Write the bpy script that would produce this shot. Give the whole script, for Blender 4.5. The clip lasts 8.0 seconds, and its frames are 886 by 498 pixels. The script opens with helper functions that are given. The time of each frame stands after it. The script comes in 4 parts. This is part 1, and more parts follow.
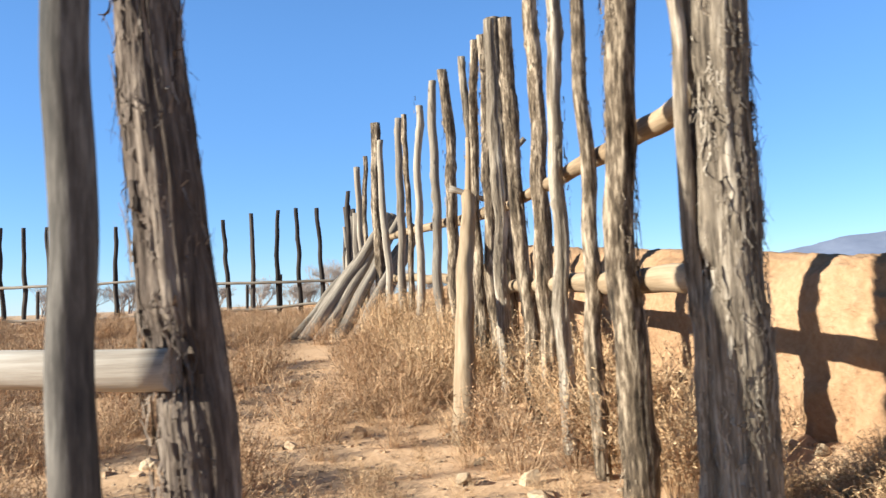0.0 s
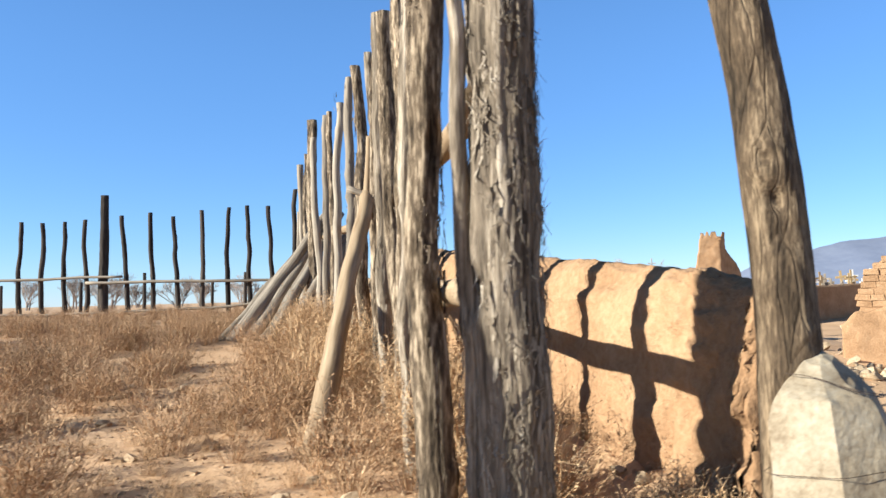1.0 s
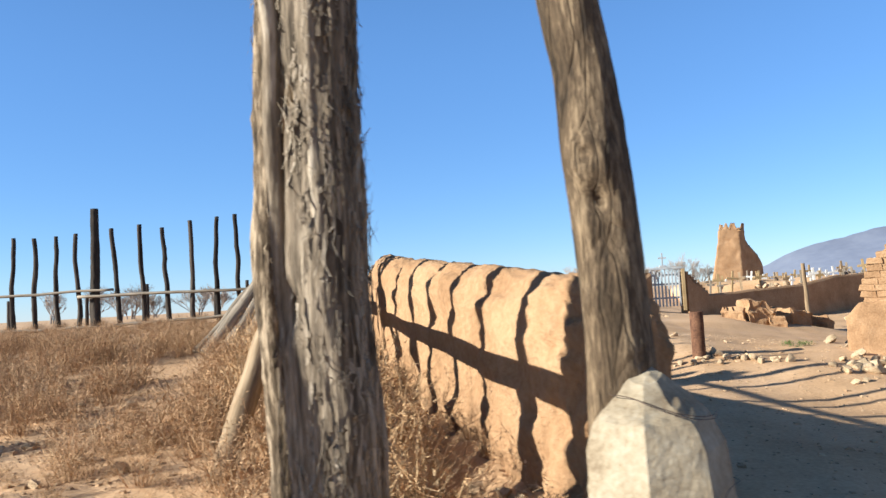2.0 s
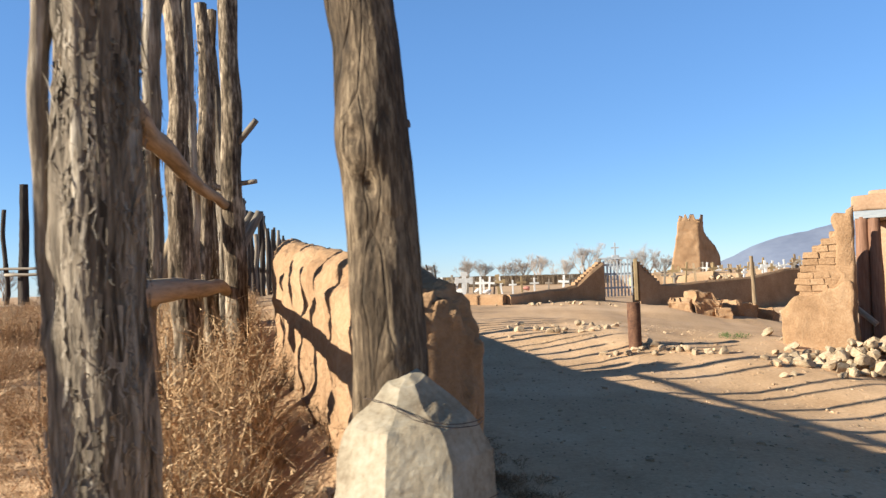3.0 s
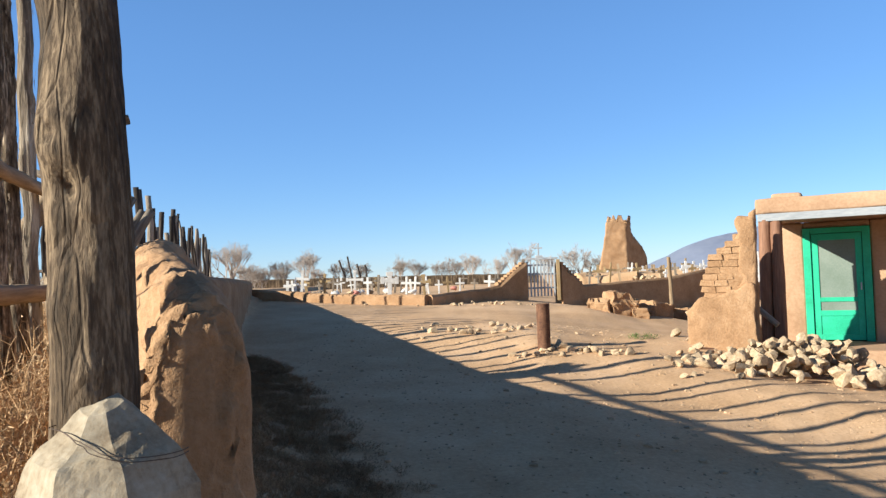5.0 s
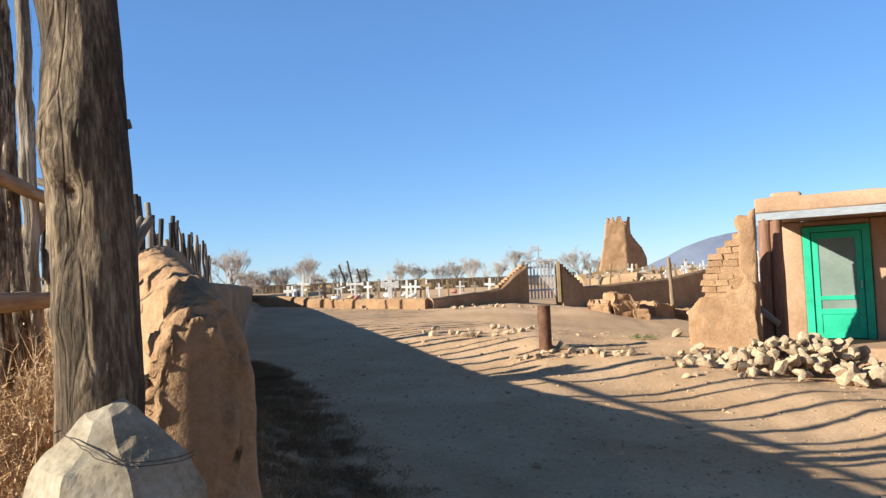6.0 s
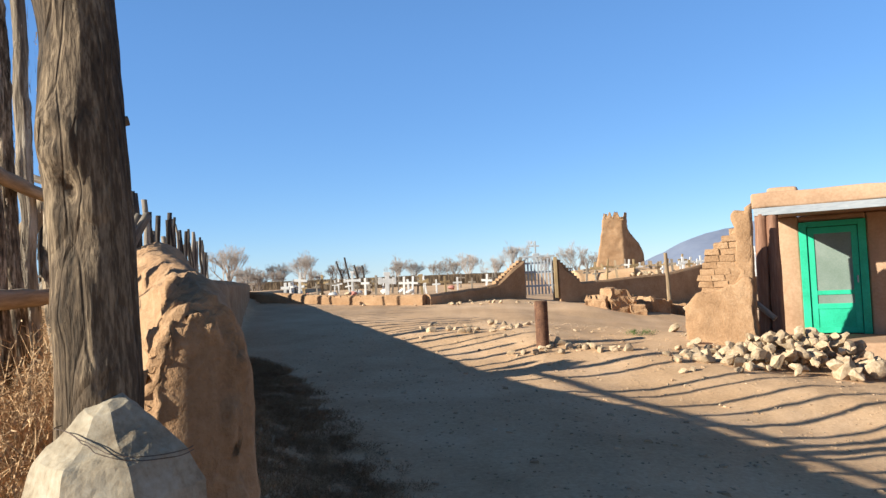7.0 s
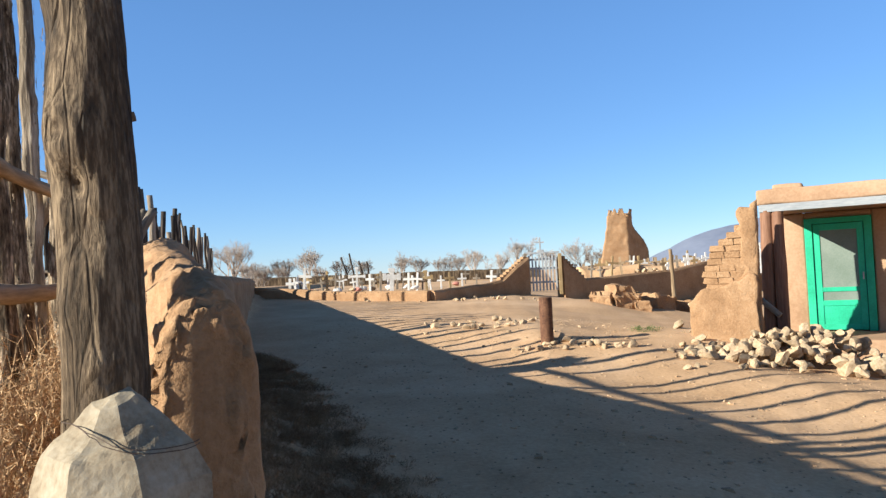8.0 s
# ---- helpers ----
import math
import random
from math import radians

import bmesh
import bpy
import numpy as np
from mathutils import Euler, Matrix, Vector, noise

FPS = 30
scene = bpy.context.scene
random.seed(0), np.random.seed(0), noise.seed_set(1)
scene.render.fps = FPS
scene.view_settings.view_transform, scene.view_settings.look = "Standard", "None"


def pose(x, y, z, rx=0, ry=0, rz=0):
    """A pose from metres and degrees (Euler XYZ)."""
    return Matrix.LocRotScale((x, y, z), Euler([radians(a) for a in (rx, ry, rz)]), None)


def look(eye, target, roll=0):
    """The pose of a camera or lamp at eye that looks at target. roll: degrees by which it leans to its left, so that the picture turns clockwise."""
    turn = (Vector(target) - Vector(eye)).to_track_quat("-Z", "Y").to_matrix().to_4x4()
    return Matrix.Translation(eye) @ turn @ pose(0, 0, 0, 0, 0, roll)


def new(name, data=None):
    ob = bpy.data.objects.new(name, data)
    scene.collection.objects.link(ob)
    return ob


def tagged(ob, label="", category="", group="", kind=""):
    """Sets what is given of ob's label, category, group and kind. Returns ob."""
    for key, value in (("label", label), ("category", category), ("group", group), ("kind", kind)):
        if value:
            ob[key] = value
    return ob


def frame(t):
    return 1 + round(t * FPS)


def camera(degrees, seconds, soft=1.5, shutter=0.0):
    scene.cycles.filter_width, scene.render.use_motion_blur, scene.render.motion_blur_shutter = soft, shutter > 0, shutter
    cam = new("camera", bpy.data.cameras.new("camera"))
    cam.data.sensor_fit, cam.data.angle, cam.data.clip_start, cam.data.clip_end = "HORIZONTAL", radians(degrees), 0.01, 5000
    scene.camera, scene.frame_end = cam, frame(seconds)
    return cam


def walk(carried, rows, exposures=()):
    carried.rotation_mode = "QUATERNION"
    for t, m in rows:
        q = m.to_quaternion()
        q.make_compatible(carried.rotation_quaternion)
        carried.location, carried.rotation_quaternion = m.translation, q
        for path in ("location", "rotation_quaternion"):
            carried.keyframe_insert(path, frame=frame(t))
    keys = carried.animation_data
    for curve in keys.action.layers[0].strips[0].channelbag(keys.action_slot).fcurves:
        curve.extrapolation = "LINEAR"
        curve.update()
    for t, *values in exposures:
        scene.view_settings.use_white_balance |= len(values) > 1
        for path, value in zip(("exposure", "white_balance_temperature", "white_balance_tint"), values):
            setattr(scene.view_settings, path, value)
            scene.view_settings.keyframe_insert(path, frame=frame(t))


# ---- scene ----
cam = camera(58.2, 8.0, soft=1.4, shutter=0.35)
PATH = [
    (0, (0.295, -0.574, 1.432), (0.085, 1.411, 1.555), -2.4),
    (0.5, (0.695, -0.509, 1.433), (0.465, 1.474, 1.563), -3.6),
    (1, (1.074, -0.252, 1.456), (0.864, 1.734, 1.576), -1.5),
    (1.2, (1.193, -0.199, 1.474), (0.962, 1.783, 1.612), -2.0),
    (2.3, (1.861, 0.086, 1.48), (1.583, 2.063, 1.583), -3.3),
    (2.5, (1.98, 0.103, 1.479), (1.721, 2.084, 1.569), -3.7),
    (3, (2.163, 0.268, 1.476), (1.959, 2.255, 1.558), -2.1),
    (3.5, (2.299, 0.464, 1.488), (2.118, 2.453, 1.599), -2.4),
    (4, (2.419, 0.536, 1.479), (2.298, 2.53, 1.58), -3.7),
    (4.5, (2.554, 0.516, 1.498), (2.457, 2.512, 1.58), -2.2),
    (5, (2.639, 0.466, 1.492), (2.585, 2.464, 1.566), -2.0),
    (6.5, (2.627, 0.468, 1.485), (2.573, 2.466, 1.571), -2.9),
    (7, (2.631, 0.456, 1.483), (2.585, 2.455, 1.556), -2.9),
    (7.5, (2.632, 0.446, 1.479), (2.578, 2.444, 1.546), -3.0),
    (8, (2.631, 0.449, 1.481), (2.573, 2.447, 1.545), -2.8),
]
walk(cam, [(t, look(eye, target, roll)) for t, eye, target, roll in PATH], exposures=[(0, 1.40, 5900, 5), (1.2, 1.31, 5850, 5), (2.5, 1.23, 6050, 6), (3.5, 1.23, 6250, 6), (5, 1.20, 6080, 6), (8, 1.19, 6080, 6)])


# ---------------------------------------------------------------- light
SUN_HEADING, SUN_HEIGHT = 66.5, 21.5      # the way the light travels, clockwise from +y, and its height
world = bpy.data.worlds.new("sky")
world.use_nodes = True
scene.world = world
wn = world.node_tree
sky = wn.nodes.new("ShaderNodeTexSky")
sky.sky_type = "NISHITA"
sky.sun_disc = False
sky.sun_elevation = radians(SUN_HEIGHT)
sky.sun_rotation = radians(180 + SUN_HEADING)
sky.altitude = 1500
sky.air_density, sky.dust_density, sky.ozone_density = 1.0, 0.0, 3.0
wn.nodes["Background"].inputs["Strength"].default_value = 0.0775
deep = wn.nodes.new("ShaderNodeHueSaturation")
deep.inputs["Saturation"].default_value = 1.10
deep.inputs["Hue"].default_value = 0.504
wn.links.new(sky.outputs[0], deep.inputs["Color"])
even = wn.nodes.new("ShaderNodeMix")          # thin high-altitude air: the gradient is softened with an even blue
even.data_type = "RGBA"
even.inputs["Factor"].default_value = 0.45
for sock in even.inputs:
    if sock.type == "RGBA" and sock.name == "A":
        wn.links.new(deep.outputs[0], sock)
    if sock.type == "RGBA" and sock.name == "B":
        sock.default_value = (1.05, 2.25, 4.75, 1)
where = wn.nodes.new("ShaderNodeTexCoord")
split = wn.nodes.new("ShaderNodeSeparateXYZ")
wn.links.new(where.outputs["Generated"], split.inputs[0])
zenith = wn.nodes.new("ShaderNodeMapRange")   # the thin mountain air grows deeper blue overhead
zenith.interpolation_type = "SMOOTHSTEP"
zenith.inputs["From Min"].default_value, zenith.inputs["From Max"].default_value = 0.26, 0.85
zenith.inputs["To Min"].default_value, zenith.inputs["To Max"].default_value = 1.0, 0.34
wn.links.new(split.outputs["Z"], zenith.inputs["Value"])
overhead = wn.nodes.new("ShaderNodeVectorMath")
overhead.operation = "SCALE"
wn.links.new([o for o in even.outputs if o.type == "RGBA"][0], overhead.inputs[0])
wn.links.new(zenith.outputs[0], overhead.inputs["Scale"])
wn.links.new(overhead.outputs[0], wn.nodes["Background"].inputs["Color"])
sun = new("sun", bpy.data.lights.new("sun", "SUN"))
sun.data.energy, sun.data.angle, sun.data.color = 5.0, radians(0.53), (1.0, 0.925, 0.79)
hd = radians(SUN_HEADING)
sun.matrix_world = look((-40 * math.sin(hd), -40 * math.cos(hd), 40 * math.tan(radians(SUN_HEIGHT))), (0, 0, 0))


# ---------------------------------------------------------------- materials
def surface(name, colours, scale=3.0, fine=40.0, stretch=(1, 1, 1), rough=0.9, bump=0.3, depth=0.01, vary=0.0, island=False,
            coords="Object", metal=0.0, cracks=0.0):
    """A weathered surface: broad patches and fine grain between three colours, with relief from both."""
    m = bpy.data.materials.new(name)
    m.use_nodes = True
    nt = m.node_tree
    bsdf = nt.nodes["Principled BSDF"]
    bsdf.inputs["Roughness"].default_value = rough
    bsdf.inputs["Metallic"].default_value = metal
    bsdf.inputs["Specular IOR Level"].default_value = 0.25
    tc = nt.nodes.new("ShaderNodeTexCoord")
    mp = nt.nodes.new("ShaderNodeMapping")
    mp.inputs["Scale"].default_value = stretch
    nt.links.new(tc.outputs[coords], mp.inputs["Vector"])
    info = nt.nodes.new("ShaderNodeObjectInfo")
    shift = nt.nodes.new("ShaderNodeVectorMath")
    shift.operation = "ADD"
    push = nt.nodes.new("ShaderNodeMath")
    push.operation = "MULTIPLY"
    push.inputs[1].default_value = 37.0
    nt.links.new(info.outputs["Random"], push.inputs[0])
    nt.links.new(mp.outputs[0], shift.inputs[0])
    nt.links.new(push.outputs[0], shift.inputs[1])

    def grain(s, detail, rgh):
        n = nt.nodes.new("ShaderNodeTexNoise")
        n.inputs["Scale"].default_value = s
        n.inputs["Detail"].default_value = detail
        n.inputs["Roughness"].default_value = rgh
        nt.links.new(shift.outputs[0], n.inputs["Vector"])
        return n.outputs["Fac"]

    def calc(op, a, b):
        n = nt.nodes.new("ShaderNodeMath")
        n.operation = op
        for i, v in enumerate((a, b)):
            if isinstance(v, (int, float)):
                n.inputs[i].default_value = v
            else:
                nt.links.new(v, n.inputs[i])
        return n.outputs[0]

    broad, small = grain(scale, 4, 0.6), grain(fine, 5, 0.65)
    mix = calc("ADD", calc("MULTIPLY", broad, 0.55), calc("MULTIPLY", small, 0.45))
    ramp = nt.nodes.new("ShaderNodeValToRGB")
    ramp.color_ramp.elements[0].position, ramp.color_ramp.elements[1].position = 0.36, 0.64
    ramp.color_ramp.elements[0].color = (*colours[0], 1)
    ramp.color_ramp.elements[1].color = (*colours[-1], 1)
    if len(colours) > 2:
        e = ramp.color_ramp.elements.new(0.5)
        e.color = (*colours[1], 1)
    nt.links.new(mix, ramp.inputs[0])
    colour = ramp.outputs[0]
    height = mix
    if cracks:
        w = nt.nodes.new("ShaderNodeTexVoronoi")
        w.feature = "DISTANCE_TO_EDGE"
        w.inputs["Scale"].default_value = cracks
        nt.links.new(shift.outputs[0], w.inputs["Vector"])
        gap = nt.nodes.new("ShaderNodeMapRange")
        gap.inputs["From Max"].default_value = 0.06
        nt.links.new(w.outputs["Distance"], gap.inputs["Value"])
        height = calc("ADD", mix, calc("MULTIPLY", gap.outputs[0], 0.25))
    if vary:
        hsv = nt.nodes.new("ShaderNodeHueSaturation")
        rnd = info.outputs["Random"]
        if island:
            rnd = nt.nodes.new("ShaderNodeNewGeometry").outputs["Random Per Island"]
        nt.links.new(calc("ADD", calc("MULTIPLY", rnd, 2 * vary), 1 - vary), hsv.inputs["Value"])
        nt.links.new(colour, hsv.inputs["Color"])
        colour = hsv.outputs[0]
    nt.links.new(colour, bsdf.inputs["Base Color"])
    bp = nt.nodes.new("ShaderNodeBump")
    bp.inputs["Strength"].default_value = bump
    bp.inputs["Distance"].default_value = depth
    nt.links.new(height, bp.inputs["Height"])
    nt.links.new(bp.outputs[0], bsdf.inputs["Normal"])
    return m


EARTH = surface("bare_earth", [(0.395, 0.235, 0.12), (0.51, 0.318, 0.173), (0.6, 0.392, 0.232)], 0.7, 22, rough=0.95, bump=0.7, depth=0.03)
ADOBE = surface("adobe_mud", [(0.235, 0.131, 0.064), (0.325, 0.19, 0.098), (0.41, 0.257, 0.143)], 1.8, 30, rough=0.95, bump=1.0, depth=0.034)
ADOBE_RED = surface("adobe_plaster", [(0.29, 0.172, 0.098), (0.36, 0.222, 0.132), (0.42, 0.275, 0.172)], 1.2, 22, rough=0.95, bump=0.35, depth=0.015)
BARK = surface("cedar_bark", [(0.048, 0.036, 0.025), (0.225, 0.174, 0.122), (0.54, 0.45, 0.345)], 14, 75, (1, 1, 0.075), 0.95, 1.0, 0.03, vary=0.14)
BARK_WARM = surface("warm_bark", [(0.018, 0.012, 0.007), (0.13, 0.092, 0.058), (0.47, 0.36, 0.245)], 15, 60, (1, 1, 0.20), 0.95, 1.0, 0.018, vary=0.15)
BARK_DARK = surface("dark_bark", [(0.016, 0.012, 0.009), (0.043, 0.033, 0.026), (0.094, 0.072, 0.056)], 5, 30, (1, 1, 0.12), 0.95, 0.8, 0.015, vary=0.2)
GREY_WOOD = surface("weathered_wood", [(0.085, 0.065, 0.047), (0.215, 0.172, 0.128), (0.38, 0.315, 0.24)], 9, 70, (1, 1, 0.05), 0.85, 0.8, 0.012, vary=0.2)
TAN_WOOD = surface("peeled_wood", [(0.117, 0.074, 0.039), (0.257, 0.176, 0.101), (0.390, 0.285, 0.179)], 3.5, 40, (1, 1, 0.07), 0.8, 0.45, 0.008, vary=0.1)
OLD_TIMBER = surface("old_timber", [(0.02, 0.013, 0.007), (0.096, 0.064, 0.037), (0.31, 0.222, 0.134)], 11, 110, (1, 1, 0.16), 0.85, 1.0, 0.02, cracks=16)
PALE_WOOD = surface("pale_rail_wood", [(0.203, 0.156, 0.113), (0.343, 0.285, 0.222), (0.452, 0.390, 0.320)], 9, 60, (1, 1, 0.06), 0.8, 0.6, 0.008)
DULL_WOOD = surface("dull_grey_pole", [(0.028, 0.024, 0.02), (0.078, 0.065, 0.052), (0.18, 0.155, 0.127)], 10, 60, (1, 1, 0.12), 0.85, 0.7, 0.010)
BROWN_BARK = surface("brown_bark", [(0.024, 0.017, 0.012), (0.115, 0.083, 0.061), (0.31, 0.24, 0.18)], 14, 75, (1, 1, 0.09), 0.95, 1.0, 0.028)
RED_WOOD = surface("stained_wood", [(0.11, 0.052, 0.03), (0.2, 0.098, 0.056), (0.3, 0.165, 0.1)], 4, 40, (1, 1, 0.08), 0.7, 0.4, 0.006)
PALE_STONE = surface("pale_stone", [(0.185, 0.136, 0.086), (0.28, 0.223, 0.15), (0.35, 0.295, 0.218)], 7.0, 60, rough=0.85, bump=0.35, depth=0.012)
COBBLE = surface("field_stone", [(0.25, 0.164, 0.088), (0.385, 0.275, 0.168), (0.49, 0.38, 0.258)], 4.0, 40, rough=0.85, bump=0.3, depth=0.01, vary=0.22)
WEED = surface("dry_weed", [(0.29, 0.165, 0.08), (0.385, 0.236, 0.125), (0.47, 0.325, 0.195)], 2.0, 20, rough=0.9, bump=0.0, vary=0.6, island=True)
STRAW = surface("dry_straw", [(0.36, 0.214, 0.103), (0.47, 0.302, 0.16), (0.57, 0.405, 0.24)], 2.0, 20, rough=0.85, bump=0.0, vary=0.5, island=True)
DEAD_WEED = surface("dead_weed", [(0.14, 0.08, 0.04), (0.235, 0.142, 0.073), (0.35, 0.225, 0.12)], 2.0, 20, rough=0.95, bump=0.0, vary=0.4, island=True)
GREEN_WEED = surface("green_weed", [(0.07, 0.1, 0.03), (0.12, 0.16, 0.05), (0.19, 0.21, 0.08)], 2.0, 20, rough=0.9, bump=0.0, vary=0.4, island=True)
EARTH_CLOD = surface("earth_clods", [(0.296, 0.183, 0.098), (0.390, 0.257, 0.148), (0.468, 0.335, 0.215)], 4, 40, rough=0.95, bump=0.2, vary=0.25, island=True)
TWIG = surface("bare_twigs", [(0.2, 0.158, 0.128), (0.28, 0.228, 0.19), (0.35, 0.293, 0.25)], 2.0, 10, rough=0.9, bump=0.0, vary=0.25)
RUST = surface("rusty_iron", [(0.058, 0.027, 0.017), (0.117, 0.055, 0.031), (0.203, 0.101, 0.055)], 5, 40, rough=0.8, bump=0.3, depth=0.004, metal=0.2)
WIRE = surface("old_wire", [(0.055, 0.039, 0.031), (0.101, 0.070, 0.055)], 20, 80, rough=0.6, bump=0.1, metal=0.5)
WHITE = surface("white_paint", [(0.42, 0.4, 0.36), (0.55, 0.52, 0.48), (0.64, 0.61, 0.57)], 3, 30, rough=0.6, bump=0.15, depth=0.004, vary=0.08)
GREEN = surface("green_paint", [(0.020, 0.281, 0.148), (0.027, 0.359, 0.195), (0.039, 0.406, 0.234)], 2.5, 40, rough=0.5, bump=0.15, depth=0.003)
SCREEN = surface("screen_mesh", [(0.12, 0.155, 0.12), (0.15, 0.185, 0.15), (0.19, 0.22, 0.185)], 2.0, 60, rough=0.6, bump=0.1, depth=0.002)
FASCIA = surface("grey_board", [(0.187, 0.195, 0.203), (0.265, 0.273, 0.281), (0.343, 0.343, 0.335)], 3, 40, (0.2, 1, 1), 0.75, 0.3, 0.004)
IRON = surface("grey_iron", [(0.26, 0.265, 0.27), (0.4, 0.405, 0.405), (0.52, 0.52, 0.51)], 6, 50, rough=0.6, bump=0.2, metal=0.3)
YELLOW_WOOD = surface("ochre_wood", [(0.22, 0.15, 0.07), (0.3, 0.205, 0.1), (0.36, 0.26, 0.14)], 3, 40, rough=0.8, bump=0.2)
CLOTH_RED = surface("red_flowers", [(0.34, 0.13, 0.1), (0.45, 0.2, 0.15)], 12, 60, rough=0.9, bump=0.2)
# blue-grey of the distant air is painted into the ridge's base colour
HAZED_MOUNTAIN = surface("mountain_haze_paint", [(0.16, 0.18, 0.245), (0.19, 0.21, 0.275), (0.22, 0.24, 0.3)], 0.004, 0.03, rough=1.0, bump=0.0)
# near-black colour that carries the shade of the unlit room
ROOM_SHADE = surface("room_shade_paint", [(0.023, 0.022, 0.020), (0.047, 0.043, 0.039)], 3, 20, rough=0.9, bump=0.0)


# ---------------------------------------------------------------- building helpers
def mesh_object(name, verts, faces, material, parent=None, label="", smooth=True):
    me = bpy.data.meshes.new(name)
    me.from_pydata([tuple(v) for v in verts], [], [tuple(f) for f in faces])
    me.materials.append(material)
    if smooth:
        me.polygons.foreach_set("use_smooth", [True] * len(me.polygons))
    me.update()
    ob = new(name, me)
    if parent:
        ob.parent = parent
    if label:
        ob["label"] = label
    return ob


def part(name, bm, material, parent, label="", smooth=False):
    """Links a bmesh as one mesh object under a thing or a part."""
    me = bpy.data.meshes.new(name)
    bm.to_mesh(me)
    bm.free()
    me.materials.append(material)
    if smooth:
        me.polygons.foreach_set("use_smooth", [True] * len(me.polygons))
    ob = new(name, me)
    ob.parent = parent
    if label:
        ob["label"] = label
    return ob


def thing(name, at, label, category, group="", kind="", turn=0.0):
    ob = new(name)
    ob.empty_display_size = 0.2
    ob.matrix_basis = pose(*at, 0, 0, turn)
    return tagged(ob, label, category, group, kind)


def box(bm, lo, hi, bevel=0.0, turn=None):
    """Adds a box between two corners, its edges rounded."""
    lo, hi = Vector(lo), Vector(hi)
    made = bmesh.ops.create_cube(bm, size=1.0)["verts"]
    for v in made:
        v.co = Vector(((lo[i] + hi[i]) / 2 + v.co[i] * (hi[i] - lo[i]) for i in range(3)))
    if turn is not None:
        bmesh.ops.transform(bm, matrix=turn, verts=made)
    if bevel:
        edges = list({e for v in made for e in v.link_edges})
        bmesh.ops.bevel(bm, geom=edges, offset=bevel, segments=2, affect="EDGES", profile=0.6)
    return bm


def n3(x, y, z):
    return noise.noise(Vector((x, y, z)))


def smooth(a, b, x):
    t = max(0.0, min(1.0, (x - a) / (b - a)))
    return t * t * (3 - 2 * t)


def log_mesh(length, r0, r1, segs=14, step=0.12, ridge=0.1, bend=0.03, seed=0.0, flute=3.0, slope=0.0, knots=()):
    """A trunk along +z: tapered, bent, with bark ridges that run along it and sawn ends."""
    rings = max(3, int(length / step) + 1)
    verts, faces = [], []
    for i in range(rings):
        u = i / (rings - 1)
        z = u * length
        cx = bend * n3(seed, z * 0.9, 1.7) + bend * 0.5 * n3(seed + 5, z * 2.6, 0.3)
        cy = bend * n3(seed + 9, z * 0.9, 4.7) + bend * 0.5 * n3(seed + 7, z * 2.6, 2.3)
        r = r0 + (r1 - r0) * u
        r *= 1 + 0.10 * n3(seed + 3, z * 2.2, 8.1)
        for k in range(segs):
            a = 2 * math.pi * k / segs
            ca, sa = math.cos(a), math.sin(a)
            h = n3(ca * flute + seed, sa * flute, z * 0.7 + seed)
            if ridge > 0.08:
                h += 0.9 * (0.35 - abs(n3(ca * flute * 2.2, sa * flute * 2.2 + seed, z * 1.5)))
                h += 0.8 * (0.3 - abs(n3(ca * flute * 4.6 + seed, sa * flute * 4.6, z * 2.6)))
                h += 0.25 * n3(ca * flute * 6, sa * flute * 6 + seed, z * 14)
            else:
                h += 0.5 * n3(ca * flute * 2.4, sa * flute * 2.4 + seed, z * 3.0)
            rr = r * (1 + ridge * h)
            for kz, ka, ks, kh in knots:
                if abs(z - kz) < 3 * ks:
                    da = (a - ka + math.pi) % (2 * math.pi) - math.pi
                    q = ((z - kz) ** 2 + (da * r) ** 2) / ks ** 2
                    rr += kh * (math.exp(-q) - (0.9 * math.exp(-q * 5) if kh > 0.012 else 0))
            verts.append((cx + rr * ca, cy + rr * sa, z + (slope * ca * r if i == rings - 1 else 0)))
    for i in range(rings - 1):
        for k in range(segs):
            a, b = i * segs + k, i * segs + (k + 1) % segs
            faces.append((a, b, b + segs, a + segs))
    faces.append(tuple(range(segs - 1, -1, -1)))
    faces.append(tuple(range((rings - 1) * segs, rings * segs)))
    return verts, faces


def along(a, b):
    """The pose of a trunk that stands on a and points at b."""
    a, b = Vector(a), Vector(b)
    return Matrix.Translation(a) @ (b - a).to_track_quat("Z", "X").to_matrix().to_4x4()


def log_between(name, a, b, r0, r1, material, parent=None, label="", **shape):
    verts, faces = log_mesh((Vector(b) - Vector(a)).length, r0, r1, **shape)
    ob = mesh_object(name, verts, faces, material, None, label)
    for p in ob.data.polygons[-2:]:
        p.use_smooth = False
    m = along(a, b)
    if parent:
        ob.parent = parent
        ob.matrix_basis = parent.matrix_basis.inverted() @ m
    else:
        ob.matrix_basis = m
    return ob


